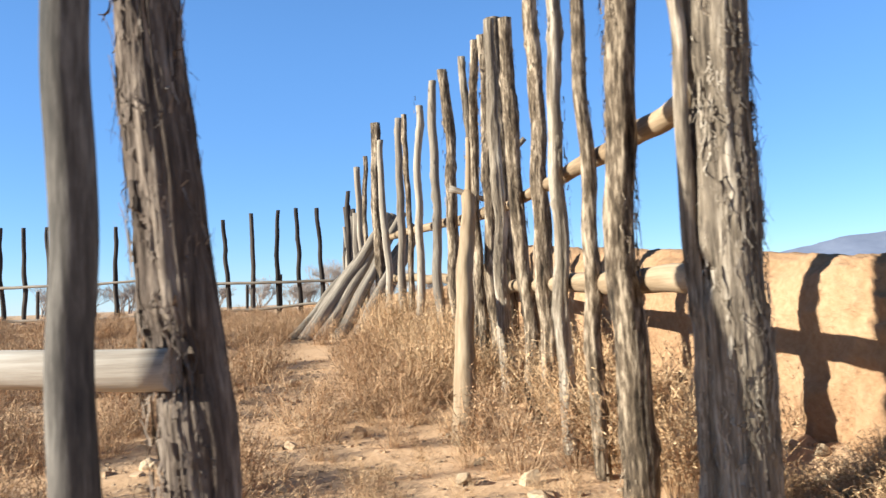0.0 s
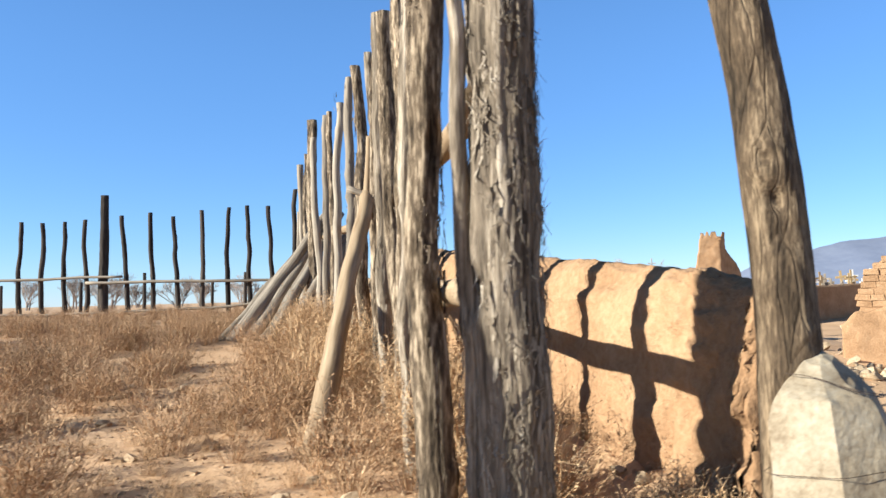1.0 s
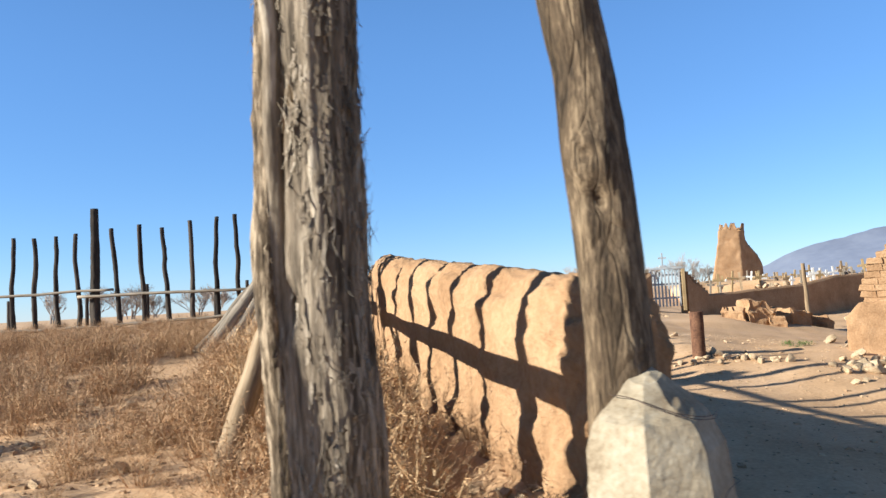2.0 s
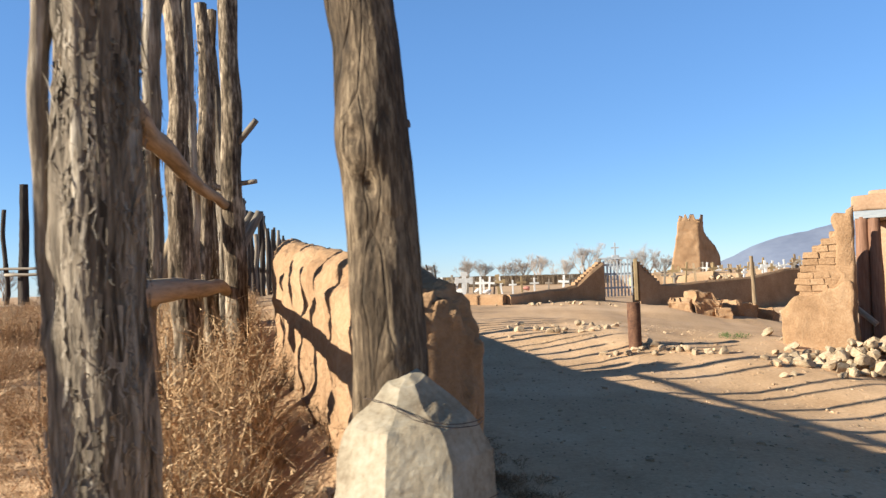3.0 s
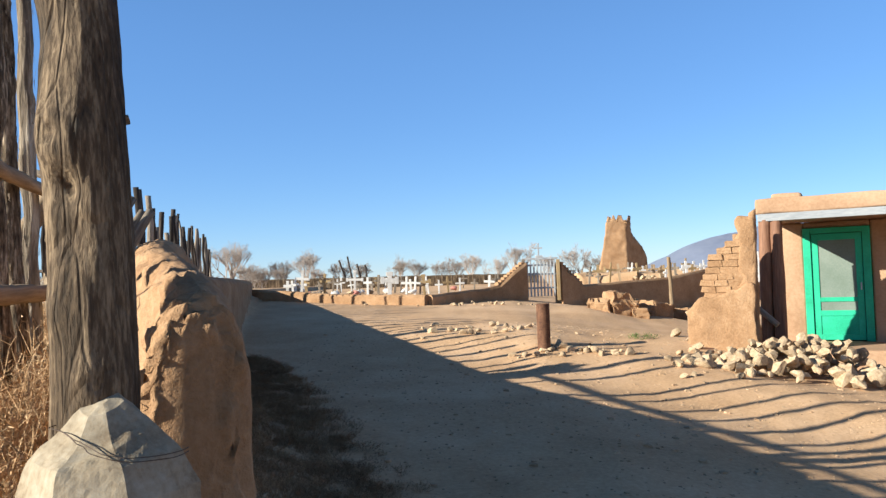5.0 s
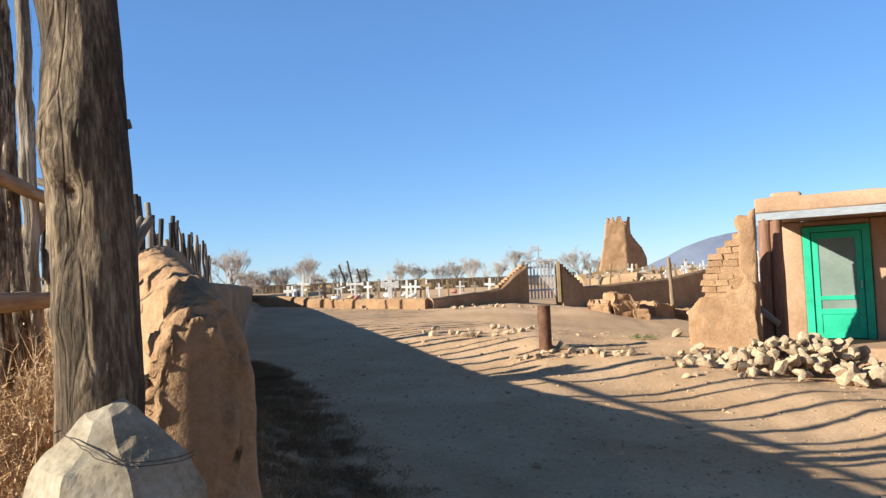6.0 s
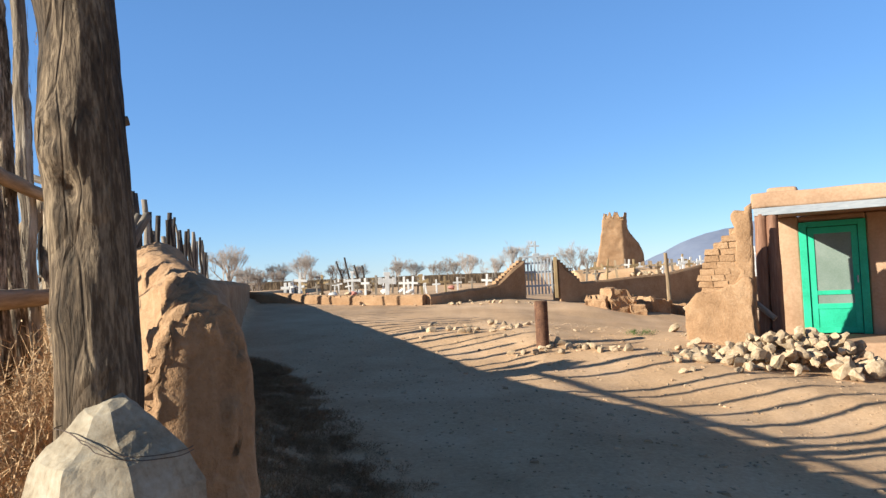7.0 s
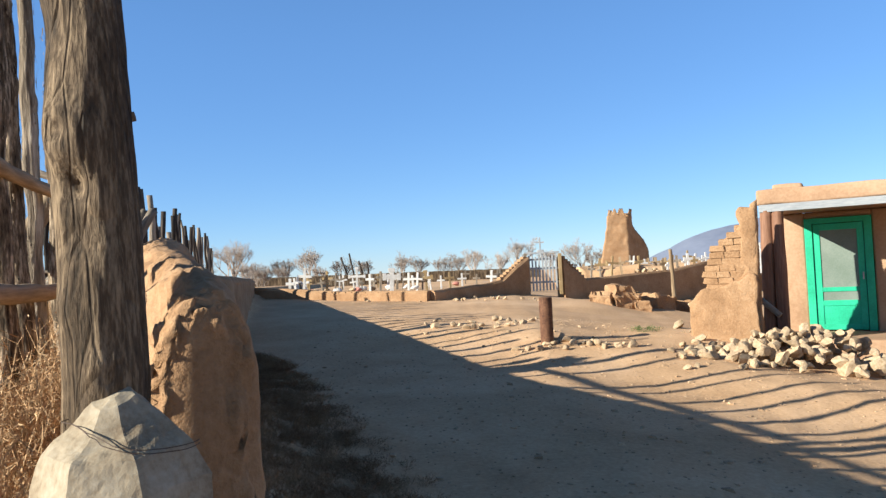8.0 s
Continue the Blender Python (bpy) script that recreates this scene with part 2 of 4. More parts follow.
def bark_strips(parent_log, length, r0, r1, count, seed, size=1.0, material=None):
    """Loose, curling strips of bark along a trunk."""
    rnd = random.Random(seed)
    verts, faces = [], []
    for _ in range(count):
        z = rnd.uniform(0.02, 0.97) * length
        a = rnd.uniform(0, 2 * math.pi)
        r = (r0 + (r1 - r0) * z / length) * rnd.uniform(0.96, 1.05)
        long = rnd.choice((0.04, 0.07, 0.10, 0.16)) * rnd.uniform(0.7, 1.3) * size
        wide = rnd.uniform(0.003, 0.012) * size
        lift = rnd.choice((0.004, 0.008, 0.012, 0.020, 0.034)) * size
        down = rnd.random() < 0.6
        base = len(verts)
        for i in range(5):
            u = i / 4
            rr = r + lift * u ** 2
            zz = z + (-long if down else long) * u
            w = wide * (1 - 0.75 * u)
            aa = a + 0.15 * u * rnd.uniform(-1, 1)
            for sd in (-1, 1):
                verts.append((rr * math.cos(aa) - sd * w * math.sin(aa), rr * math.sin(aa) + sd * w * math.cos(aa), zz))
        for i in range(4):
            p = base + 2 * i
            faces.append((p, p + 1, p + 3, p + 2))
    mesh_object("loose_bark", verts, faces, material or BARK, parent_log, "loose shaggy strips of bark", smooth=False)["kind"] = "stuff"


# ---------------------------------------------------------------- the lie of the land
WALL_Y = [-6.0, 2.3, 3.9, 5.7, 7.2, 9.5, 14.0, 20.0, 27.0]
WALL_X = [2.9, 2.052, 1.355, 0.56, 0.12, -0.50, -1.45, -2.90, -4.6]


def wall_x(y):
    return float(np.interp(y, WALL_Y, WALL_X))


def ground_z(x, y):
    plot = 0.45 + 0.075 * (min(y, 13.0) - 2.0) + 0.05 * smooth(13, 30, y)
    if y < 2:
        plot = 0.45 + 0.05 * (max(y, -8) - 2.0)
    road = 0.39 + 0.048 * (min(max(y, -4.0), 15.5) - 13.3) + 0.033 * (min(max(y, 15.5), 25.0) - 15.5)
    road -= 0.13 * (min(x, 9.0) - 3.85) if x > 3.85 else 0.03 * (max(x, -8.0) - 3.85)
    road += 0.20 * math.exp(-(((x - 6.5) / 1.2) ** 2) - (((y - 14.4) / 1.5) ** 2))
    road += 0.30 * math.exp(-(((x - 5.7) / 0.95) ** 2) - (((y - 20.7) / 0.8) ** 2)) + 0.22 * math.exp(-(((x - 7.7) / 0.9) ** 2) - (((y - 21.7) / 0.7) ** 2))
    b = ((x - 3.2) * 6.4 + (y - 15.2) * 5.8) / 8.64
    road -= 0.24 * smooth(0.0, -1.8, b) * smooth(17.0, 12.0, y)
    if y > 24:
        road = road + (1.15 - road) * smooth(24, 45, y)
    d = x - wall_x(y)
    bank = 0.50 * math.exp(-((max(d, 0.0) / 0.95) ** 2)) * smooth(13, 5, y)
    road += bank
    if y > 2.3:
        plot += 0.30 * math.exp(-((min(d, 0.0) / 0.34) ** 2)) * smooth(9, 5, y)
    w = 0.16 if y > 2.4 else 0.16 + 0.45 * min(1.0, 2.4 - y)
    k = smooth(-w, w, d)
    z = plot + (road - plot) * k
    far = smooth(26, 70, math.hypot(x, y - 8))
    z = z + (1.15 - z) * far
    return z + (1 - far) * (0.025 * n3(x * 0.9, y * 0.9, 0) + 0.015 * n3(x * 3.1, y * 3.1, 5) + 0.011 * n3(x * 6, y * 9, 2))


def spread(lo, hi, step, reach):
    a = list(np.arange(lo, hi, step))
    out, s = [a[-1]], step
    while out[-1] < reach:
        s *= 1.35
        out.append(out[-1] + s)
    back, s = [a[0]], step
    while back[-1] > -reach:
        s *= 1.35
        back.append(back[-1] - s)
    return back[:0:-1] + a + out[1:]


gx, gy = spread(-9.5, 11.5, 0.11, 3500), spread(-1.0, 17.0, 0.11, 3500)
gverts = [(x, y, ground_z(x, y)) for y in gy for x in gx]
gn = len(gx)
gfaces = [(j * gn + i, j * gn + i + 1, (j + 1) * gn + i + 1, (j + 1) * gn + i) for j in range(len(gy) - 1) for i in range(gn - 1)]
ground = mesh_object("ground", gverts, gfaces, EARTH)
tagged(ground, "dry tan packed earth with a rutted dirt lane and a raised weedy plot", "ground", kind="structure")


# ---------------------------------------------------------------- the adobe wall beside the lane
def build_wall():
    verts, faces = [], []
    path = []
    y = 2.66
    while y < 25:
        path.append(y)
        y += 0.025 if y < 3.2 else 0.05 if y < 7 else 0.12
    segs = 120
    for j, y in enumerate(path):
        x = wall_x(y)
        dx = wall_x(y + 0.1) - wall_x(y - 0.1)
        tx, ty = dx, 0.2
        ln = math.hypot(tx, ty)
        nx, ny = ty / ln, -tx / ln
        half = 0.140 + 0.015 * n3(y * 0.7, 3, 1) + 0.008 * smooth(3.7, 2.9, y)
        crown = half + 0.13 * smooth(4.6, 3.0, y)
        top = float(np.interp(y, (2.6, 3.1, 3.6, 4.3, 5.1, 5.5, 6.5, 7.5, 9.0, 11.0), (1.515, 1.55, 1.60, 1.66, 1.73, 1.77, 1.865, 1.85, 1.70, 1.62))) + 0.02 * n3(y * 1.1, 7, 2)
        top -= 0.03 * math.exp(-(((y - 5.36) / 0.08) ** 2))
        top = max(top, ground_z(x, y) + 0.45) if y > 12 else top
        end = smooth(2.70, 2.93, y)
        low = -0.45
        for k in range(segs):
            u = k / (segs - 1)
            if u < 0.36:
                s, z = -1.0, low + (top - crown - low) * (u / 0.36)
            elif u > 0.64:
                s, z = 1.0, low + (top - crown - low) * ((1 - u) / 0.36)
            else:
                a = math.pi * (1 - (u - 0.36) / 0.28)
                s, z = math.cos(a), top - crown + crown * math.sin(a)
            wide = half * (1 + 0.22 * smooth(1.3, 0.2, z))
            near_end = smooth(3.6, 2.75, y) * smooth(0.55, -0.4, s)
            crumb = near_end * smooth(2.66, 2.80, y) * (0.022 * n3(s * 14 + 3, y * 14, z * 14) + 0.020 * abs(n3(s * 5, y * 30, z * 30)) + 0.012 * n3(s * 9, y * 60, z * 55))
            rough = crumb + 0.018 * n3(x * 3 + s, y * 3, z * 3) + 0.012 * n3(y * 9, z * 9, s * 5) + 0.008 * n3(y * 21, z * 21, s * 9)
            if s < -0.2:
                rough += 0.02 * n3(y * 16, z * 15, 4) * smooth(3.4, 2.7, y) + 0.04 * n3(y * 2.2, z * 1.6, 9) * smooth(4.0, 2.7, y) + (0.026 * n3(y * 5, z * 9, 2) + 0.018 * n3(y * 12, z * 13, 7)) * smooth(7.0, 5.5, y) + (0.05 * n3(y * 7, z * 6, 2) + 0.03 * n3(y * 15, z * 13, 6)) * smooth(1.30, 0.95, z)
            off = s * (wide + rough) * (0.90 + 0.10 * end)
            verts.append((x + nx * off, y + ny * off, z - (1 - end) * 0.03 + rough * 0.8))
    n = len(path)
    for j in range(n - 1):
        for k in range(segs - 1):
            a = j * segs + k
            faces.append((a, a + segs, a + segs + 1, a + 1))
    # rounded, lumpy near end
    rows = 18
    first = list(range(segs))
    prev = first
    x0, y0 = wall_x(2.66), 2.66
    for r in range(1, rows + 1):
        u = r / rows
        cur = []
        for k in range(segs):
            vx, vy, vz = verts[k]
            cx = x0 + (vx - x0) * math.sqrt(1 - 0.975 * u * u)
            cy = y0 + (vy - y0) * math.sqrt(1 - 0.975 * u * u) - 0.13 * u
            fade = smooth(0.0, 0.55, u) * smooth(1.0, 0.7, u)
            bump = fade * 0.035 * n3(vx * 9 + u, vz * 6, u * 3) + fade * 0.026 * n3(vx * 20, vz * 17, u * 9) + 0.016 * n3(vx * 40, vz * 36, u * 20) * smooth(0.10, -0.12, vx - x0) * smooth(1.0, 0.7, u) + fade * 0.008 * n3(vx * 40, vz * 36, u * 20)
            cur.append(len(verts))
            verts.append((cx + bump, cy - abs(bump), vz - 0.11 * u * u * smooth(1.15, 1.5, vz) + bump))
        for k in range(segs - 1):
            faces.append((prev[k + 1], cur[k + 1], cur[k], prev[k]))
        prev = cur
    for k in range(segs // 2):
        a, b, c, d = prev[k], prev[k + 1], prev[segs - 2 - k], prev[segs - 1 - k]
        if b != c and k + 1 < segs - 2 - k:
            faces.append((b, c, d, a))
    wall = mesh_object("wall_west", verts, faces, ADOBE)
    return tagged(wall, "rounded tan adobe mud wall with an eroded end beside the lane", "wall", kind="structure")


build_wall()


# ---------------------------------------------------------------- the tall pole fence
def foot(x, y, sink=0.12):
    return (x, y, ground_z(x, y) - sink)


fence = thing("pole_fence", (0.95, 2.38, ground_z(0.95, 2.38)), "tall fence of weathered upright cedar poles lashed to round rails", "fence")


def pole(name, x, y, top, r, material, parent=fence, lean=(0, 0), label="", seed=0.0, **shape):
    a = foot(x - lean[0], y - lean[1])
    return log_between(name, a, (x + lean[0], y + lean[1], top), r * 1.12, r * 0.9, material, parent, label, seed=seed, **shape)


near = dict(segs=120, step=0.020, ridge=0.15, bend=0.03)
THICK_FOOT = ground_z(1.015, 2.341) - 0.12
thick = pole("post", 1.015, 2.341, 3.05, 0.113, BARK, lean=(-0.006, 0.0), knots=[(2.11 - THICK_FOOT, -2.75, 0.062, -0.060), (1.477 - THICK_FOOT, -2.75, 0.070, -0.060)], label="thick shaggy cedar gate post with rail sockets", seed=2.0, flute=2.2, **near)
bark_strips(thick, 2.7, 0.124, 0.101, 1700, 5, 0.9)
second = pole("post", 0.117, 5.735, 3.66, 0.072, BARK_WARM, label="thick cedar post with stub branches", seed=14.0, segs=24, step=0.05, ridge=0.12, bend=0.03)
for (a, b, r) in (((0.15, 5.72, 2.50), (0.32, 5.68, 2.66), 0.024), ((0.15, 5.72, 2.22), (0.30, 5.70, 2.23), 0.018)):
    stub = log_between("stub_branch", a, b, r, r * 0.9, GREY_WOOD, fence, seed=3.3, segs=10, step=0.04, ridge=0.06, bend=0.01)

# the near pickets: place along the line, top, radius
PICKETS = [
    (0.872, 2.312, 2.85, 0.027), (0.70, 2.765, 3.00, 0.061), (0.608, 3.287, 3.10, 0.034), (0.498, 3.746, 3.25, 0.038),
    (0.393, 4.211, 3.40, 0.047), (0.264, 4.583, 3.25, 0.043), (0.113, 5.038, 3.41, 0.041), (0.0, 5.47, 3.44, 0.042), (-0.08, 5.82, 3.53, 0.036), (-0.17, 6.15, 3.50, 0.034), (-0.38, 6.63, 3.55, 0.050),
    (-0.56, 7.03, 3.55, 0.042), (-0.78, 7.46, 3.42, 0.038), (-0.98, 7.97, 3.46, 0.030), (-1.10, 8.27, 3.49, 0.044),
    (-1.42, 9.09, 3.42, 0.042), (-1.59, 9.52, 3.74, 0.062), (-1.94, 10.41, 3.48, 0.032), (-2.12, 10.89, 3.41, 0.050),
]
rp = random.Random(4)
for i, (x, y, top, r) in enumerate(PICKETS):
    bark = rp.random() < 0.45 or i in (1, 2, 4, 5, 6, 7, 8, 9, 10, 16)
    lean = {0: (0.004, 0.01), 1: (0.0, -0.02), 2: (-0.022, 0.0), 3: (0.0, 0.0), 5: (-0.04, 0.0), 6: (-0.012, 0.0)}.get(i, (rp.uniform(-0.025, 0.025), rp.uniform(-0.025, 0.025)))
    ob = pole("picket", x, y, top, r, (BARK if i % 3 == 0 else BARK_WARM) if bark else GREY_WOOD, lean=lean, seed=20 + i * 3.7,
              knots=[(rp.uniform(0.3, 2.6), rp.uniform(0, 6.28), rp.uniform(0.018, 0.04), rp.uniform(0.008, 0.024)) for _ in range(9)],
              segs=26 if y < 5.6 else 16, step=0.035 if y < 5.6 else 0.07, ridge=0.25 if bark else 0.12, bend=0.055)
    if i == 1:
        bark_strips(ob, 2.5, 0.069, 0.056, 620, 8, 0.65, BARK_WARM)
    elif y < 7.6:
        bark_strips(ob, top - 0.6, r * 1.14, r * 0.93, 240 if bark else 70, 40 + i, 0.5, ob.data.materials[0])
# the fence runs on beyond the far row
x, y, i = -2.25, 11.3, 0
while y < 29:
    r = rp.uniform(0.03, 0.065)
    pole("picket", x + rp.uniform(-0.05, 0.05), y, 2.95 + rp.uniform(-0.35, 0.4), r, BARK_DARK if i % 3 else GREY_WOOD,
         lean=(rp.uniform(-0.03, 0.03), 0), seed=120 + i * 2.3, segs=9, step=0.25, ridge=0.07, bend=0.08)
    dy = rp.uniform(0.28, 0.55)
    x -= dy * (0.36 if y < 12 else 0.24)
    y += dy
    i += 1
for a, b, r0, r1 in (
    ((0.925, 2.365, 1.477), (0.05, 5.72, 1.475), 0.060, 0.042), ((0.925, 2.365, 2.11), (0.06, 5.70, 2.06), 0.052, 0.032),
    ((0.0, 6.0, 1.56), (-1.48, 9.60, 1.72), 0.055, 0.045), ((0.0, 6.0, 2.12), (-1.48, 9.60, 2.25), 0.050, 0.04),
    ((-1.40, 9.4, 1.72), (-2.85, 13.2, 1.85), 0.05, 0.045), ((-2.8, 13.0, 1.85), (-5.5, 24.0, 2.0), 0.05, 0.045)):
    log_between("rail", a, b, r0, r1, TAN_WOOD, fence, "peeled round rail with sawn ends", seed=a[2] * 9, segs=16, step=0.08, ridge=0.05, bend=0.04)


# ---------------------------------------------------------------- the near fence stub with its rail
stub_fence = thing("fence_end", (-0.75, 1.5, ground_z(-0.75, 1.5)), "rail fence end with shaggy bark post and peeled pole", "fence")
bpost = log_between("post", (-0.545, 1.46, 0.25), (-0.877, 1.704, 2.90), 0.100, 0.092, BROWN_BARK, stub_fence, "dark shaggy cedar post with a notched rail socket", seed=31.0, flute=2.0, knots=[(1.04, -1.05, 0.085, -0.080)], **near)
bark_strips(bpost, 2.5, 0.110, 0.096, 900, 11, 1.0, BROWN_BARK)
log_between("pole", (-0.742, 1.16, 0.25), (-0.765, 1.16, 2.7), 0.056, 0.052, DULL_WOOD, stub_fence, "smooth grey peeled pole", seed=44.0, segs=26, step=0.05, ridge=0.05, bend=0.03)
log_between("rail", (-3.6, 1.58, 1.30), (-0.655, 1.475, 1.281), 0.056, 0.056, PALE_WOOD, stub_fence, "pale round rail with a sawn end", seed=51.0, segs=20, step=0.08, ridge=0.03, bend=0.02)

# ---------------------------------------------------------------- the leaning post, its stone and the wire
verts, faces = log_mesh(2.85, 0.090, 0.081, segs=110, step=0.016, ridge=0.083, bend=0.022, seed=62.0, flute=1.5,
                        knots=[(1.68, 4.35, 0.060, 0.030), (1.56, 4.55, 0.035, -0.034), (1.46, 4.75, 0.055, -0.018), (2.1, 4.9, 0.05, 0.010), (1.15, 5.2, 0.04, 0.014),
                               (0.8, 4.2, 0.06, -0.02), (1.02, 4.9, 0.025, -0.02), (1.30, 4.1, 0.05, 0.010), (1.92, 4.0, 0.07, -0.012)])
for k, (vx, vy, vz) in enumerate(verts):                 # it bows away from the lane above chest height
    up = max(0.0, vz - 1.15)
    verts[k] = (vx - 0.036 * up - 0.028 * up ** 2, vy + 0.055 * up ** 2, vz)
dpost = mesh_object("leaning_post", verts, faces, OLD_TIMBER)
for p in dpost.data.polygons[-2:]:
    p.use_smooth = False
dpost.matrix_basis = pose(1.822, 2.19, 0.15)
log_between("peg", (1.84, 2.23, 1.868), (1.884, 2.252, 1.880), 0.013, 0.011, OLD_TIMBER, dpost, "short wooden peg", seed=66.0, segs=10, step=0.02, ridge=0.05, bend=0.0)
tagged(dpost, "thick peeled tan timber post leaning beside the adobe wall end", "post")


def stone_mesh(seed, squash=(1, 1, 1), cuts=7, detail=3, rough=0.04):
    """A broken stone: an icosphere cut by a few planes."""
    rnd = random.Random(seed)
    bm = bmesh.new()
    bmesh.ops.create_icosphere(bm, subdivisions=detail, radius=1.0)
    planes = []
    for _ in range(cuts):
        v = Vector((rnd.uniform(-1, 1), rnd.uniform(-1, 1), rnd.uniform(-1, 1))).normalized()
        planes.append((v, rnd.uniform(0.42, 0.78)))
    for v in bm.verts:
        for pl, dist in planes:
            over = v.co.dot(pl) - dist
            if over > 0:
                v.co -= pl * over
        v.co *= 1 + rough * n3(v.co.x * 2.5 + seed, v.co.y * 2.5, v.co.z * 2.5)
        v.co = Vector((v.co.x * squash[0], v.co.y * squash[1], v.co.z * squash[2]))
    return bm


def big_stone():
    """A pointed slab: six uneven sides that lean in to a small broken cap."""
    sides = [(-0.184, -0.03), (-0.050, -0.148), (0.088, -0.122), (0.170, 0.05), (0.06, 0.17), (-0.11, 0.15)]
    levels = [(0.05, -0.02, -0.16, 1.25), (0.60, -0.01, -0.09, 1.22), (0.86, 0.0, -0.045, 1.04), (1.03, 0.0, 0.0, 1.0),
              (1.10, -0.006, 0.0, 0.83), (1.165, -0.014, 0.004, 0.57), (1.212, -0.020, 0.010, 0.34), (1.232, -0.022, 0.012, 0.24), (1.242, -0.022, 0.012, 0.02)]
    bm = bmesh.new()
    loops, per = [], 14
    for i, (z0, x0, y0, s0) in enumerate(levels[:-1]):
        z1, x1, y1, s1 = levels[i + 1]
        rows = max(5, int((z1 - z0) / 0.012))
        for q in range(rows):
            u = q / rows
            z, cx, cy, sc = z0 + (z1 - z0) * u, x0 + (x1 - x0) * u, y0 + (y1 - y0) * u, s0 + (s1 - s0) * u
            loop = []
            for k, (ax, ay) in enumerate(sides):
                bx, by = sides[(k + 1) % 6]
                for j in range(per):
                    w = j / per
                    px, py = ax + (bx - ax) * w, ay + (by - ay) * w
                    gx1, gy1 = px * sc, py * sc
                    wob = 1 + 0.03 * n3(gx1 * 7, gy1 * 7, z * 5) + 0.014 * n3(gx1 * 26, gy1 * 26, z * 26) + 0.009 * n3(gx1 * 70, gy1 * 70, z * 70)
                    chip = 0.035 * max(0.0, n3(gx1 * 14 + 4, gy1 * 14, z * 9) - 0.32)
                    loop.append(bm.verts.new((cx + px * sc * (wob - chip), cy + py * sc * (wob - chip), z + 0.006 * n3(gx1 * 30, gy1 * 30, z * 20) + 0.5 * (py * sc - 0.065) * smooth(1.08, 1.22, z))))
            loops.append(loop)
    n = len(loops[0])
    for a, b in zip(loops, loops[1:]):
        for k in range(n):
            bm.faces.new((a[k], a[(k + 1) % n], b[(k + 1) % n], b[k]))
    bm.faces.new(loops[-1])
    bm.faces.new(loops[0][::-1])
    return bm


boulder = part("boulder", big_stone(), PALE_STONE, None, smooth=False)
boulder.matrix_basis = pose(1.903, 2.085, 0.056)
tagged(boulder, "tall pale pointed limestone slab tied to the post with wire", "rock")


def cable(name, points, radius, material, label, category):
    cu = bpy.data.curves.new(name, "CURVE")
    cu.dimensions, cu.bevel_depth, cu.bevel_resolution = "3D", radius, 2
    sp = cu.splines.new("BEZIER")
    sp.bezier_points.add(len(points) - 1)
    for bp, p in zip(sp.bezier_points, points):
        bp.co = p
        bp.handle_left_type = bp.handle_right_type = "AUTO"
    cu.materials.append(material)
    return tagged(new(name, cu), label, category)




def wire_round(stone_ob, height, tilt, turns):
    """A wire loop that lies on the stone at a height, slanting a little."""
    pts = [stone_ob.matrix_basis @ v.co for v in stone_ob.data.vertices]
    cx, cy = stone_ob.location.x, stone_ob.location.y
    out = []
    for k in range(turns):
        a = -3.35 + 3.75 * k / (turns - 1)
        z = height + tilt * math.cos(a)
        best = 0.0
        for p in pts:
            if abs(p.z - z) < 0.02:
                da = (math.atan2(p.y - cy, p.x - cx) - a + math.pi) % (2 * math.pi) - math.pi
                if abs(da) < 0.15:
                    best = max(best, math.hypot(p.x - cx, p.y - cy))
        out.append((a, best, z))
    ring = []
    for k in range(1, len(out) - 1):
        a, z = out[k][0], out[k][2]
        q = max(out[k][1], (out[k - 1][1] + out[k][1] + out[k + 1][1]) / 3) + 0.006
        ring.append((cx + math.cos(a) * q, cy + math.sin(a) * q, z))
    return ring


for h, tl in ((1.188, -0.030), (1.184, -0.034), (0.975, 0.02)):
    cable("wire", wire_round(boulder, h, tl, 30), 0.0010, WIRE, "thin rusty wire wound round the pale stone", "wire")

# ---------------------------------------------------------------- bundle of poles and the forked prop against the fence
rb = random.Random(9)
for i in range(9):
    bx, by = -2.72 + 0.10 * i + rb.uniform(-0.05, 0.05), 9.3 + rb.uniform(-0.3, 0.3)
    tx, ty = -1.56 + 0.03 * i + rb.uniform(-0.06, 0.06), 10.1 + rb.uniform(-0.2, 0.2)
    top = 2.62 + rb.uniform(-0.22, 0.12)
    if i > 6:
        bx, tx, top = -1.86 + 0.11 * (i - 7), -1.22 + 0.1 * (i - 7), 2.42
    ob = log_between("leaning_pole", (bx, by, ground_z(bx, by) - 0.03), (tx, ty, top), rb.uniform(0.062, 0.095), rb.uniform(0.045, 0.065), GREY_WOOD, None, "",
                     seed=200 + i * 4.1, segs=16, step=0.1, ridge=0.10, bend=0.05)
    tagged(ob, "weathered grey cut pole leaning in a bundle on the fence", "pole", "poles leaning on the fence")
prop = log_between("forked_prop", (-0.13, 3.90, 0.50), (-0.165, 5.88, 2.26), 0.070, 0.056, TAN_WOOD, None, "", seed=71.0, segs=24, step=0.04, ridge=0.09, bend=0.03)
tagged(prop, "smooth tan forked log propped slantwise against the fence", "pole")
log_between("fork", (-0.16, 5.84, 2.20), (-0.145, 5.92, 2.74), 0.032, 0.020, TAN_WOOD, prop, seed=72.0, segs=12, step=0.05, ridge=0.05, bend=0.02)
brace = log_between("short_stick", (-0.31, 5.84, 2.32), (-0.01, 5.86, 2.22), 0.026, 0.020, GREY_WOOD, None, "", seed=73.0, segs=12, step=0.05, ridge=0.05, bend=0.02)
tagged(brace, "short grey stick lashed across the prop", "stick")

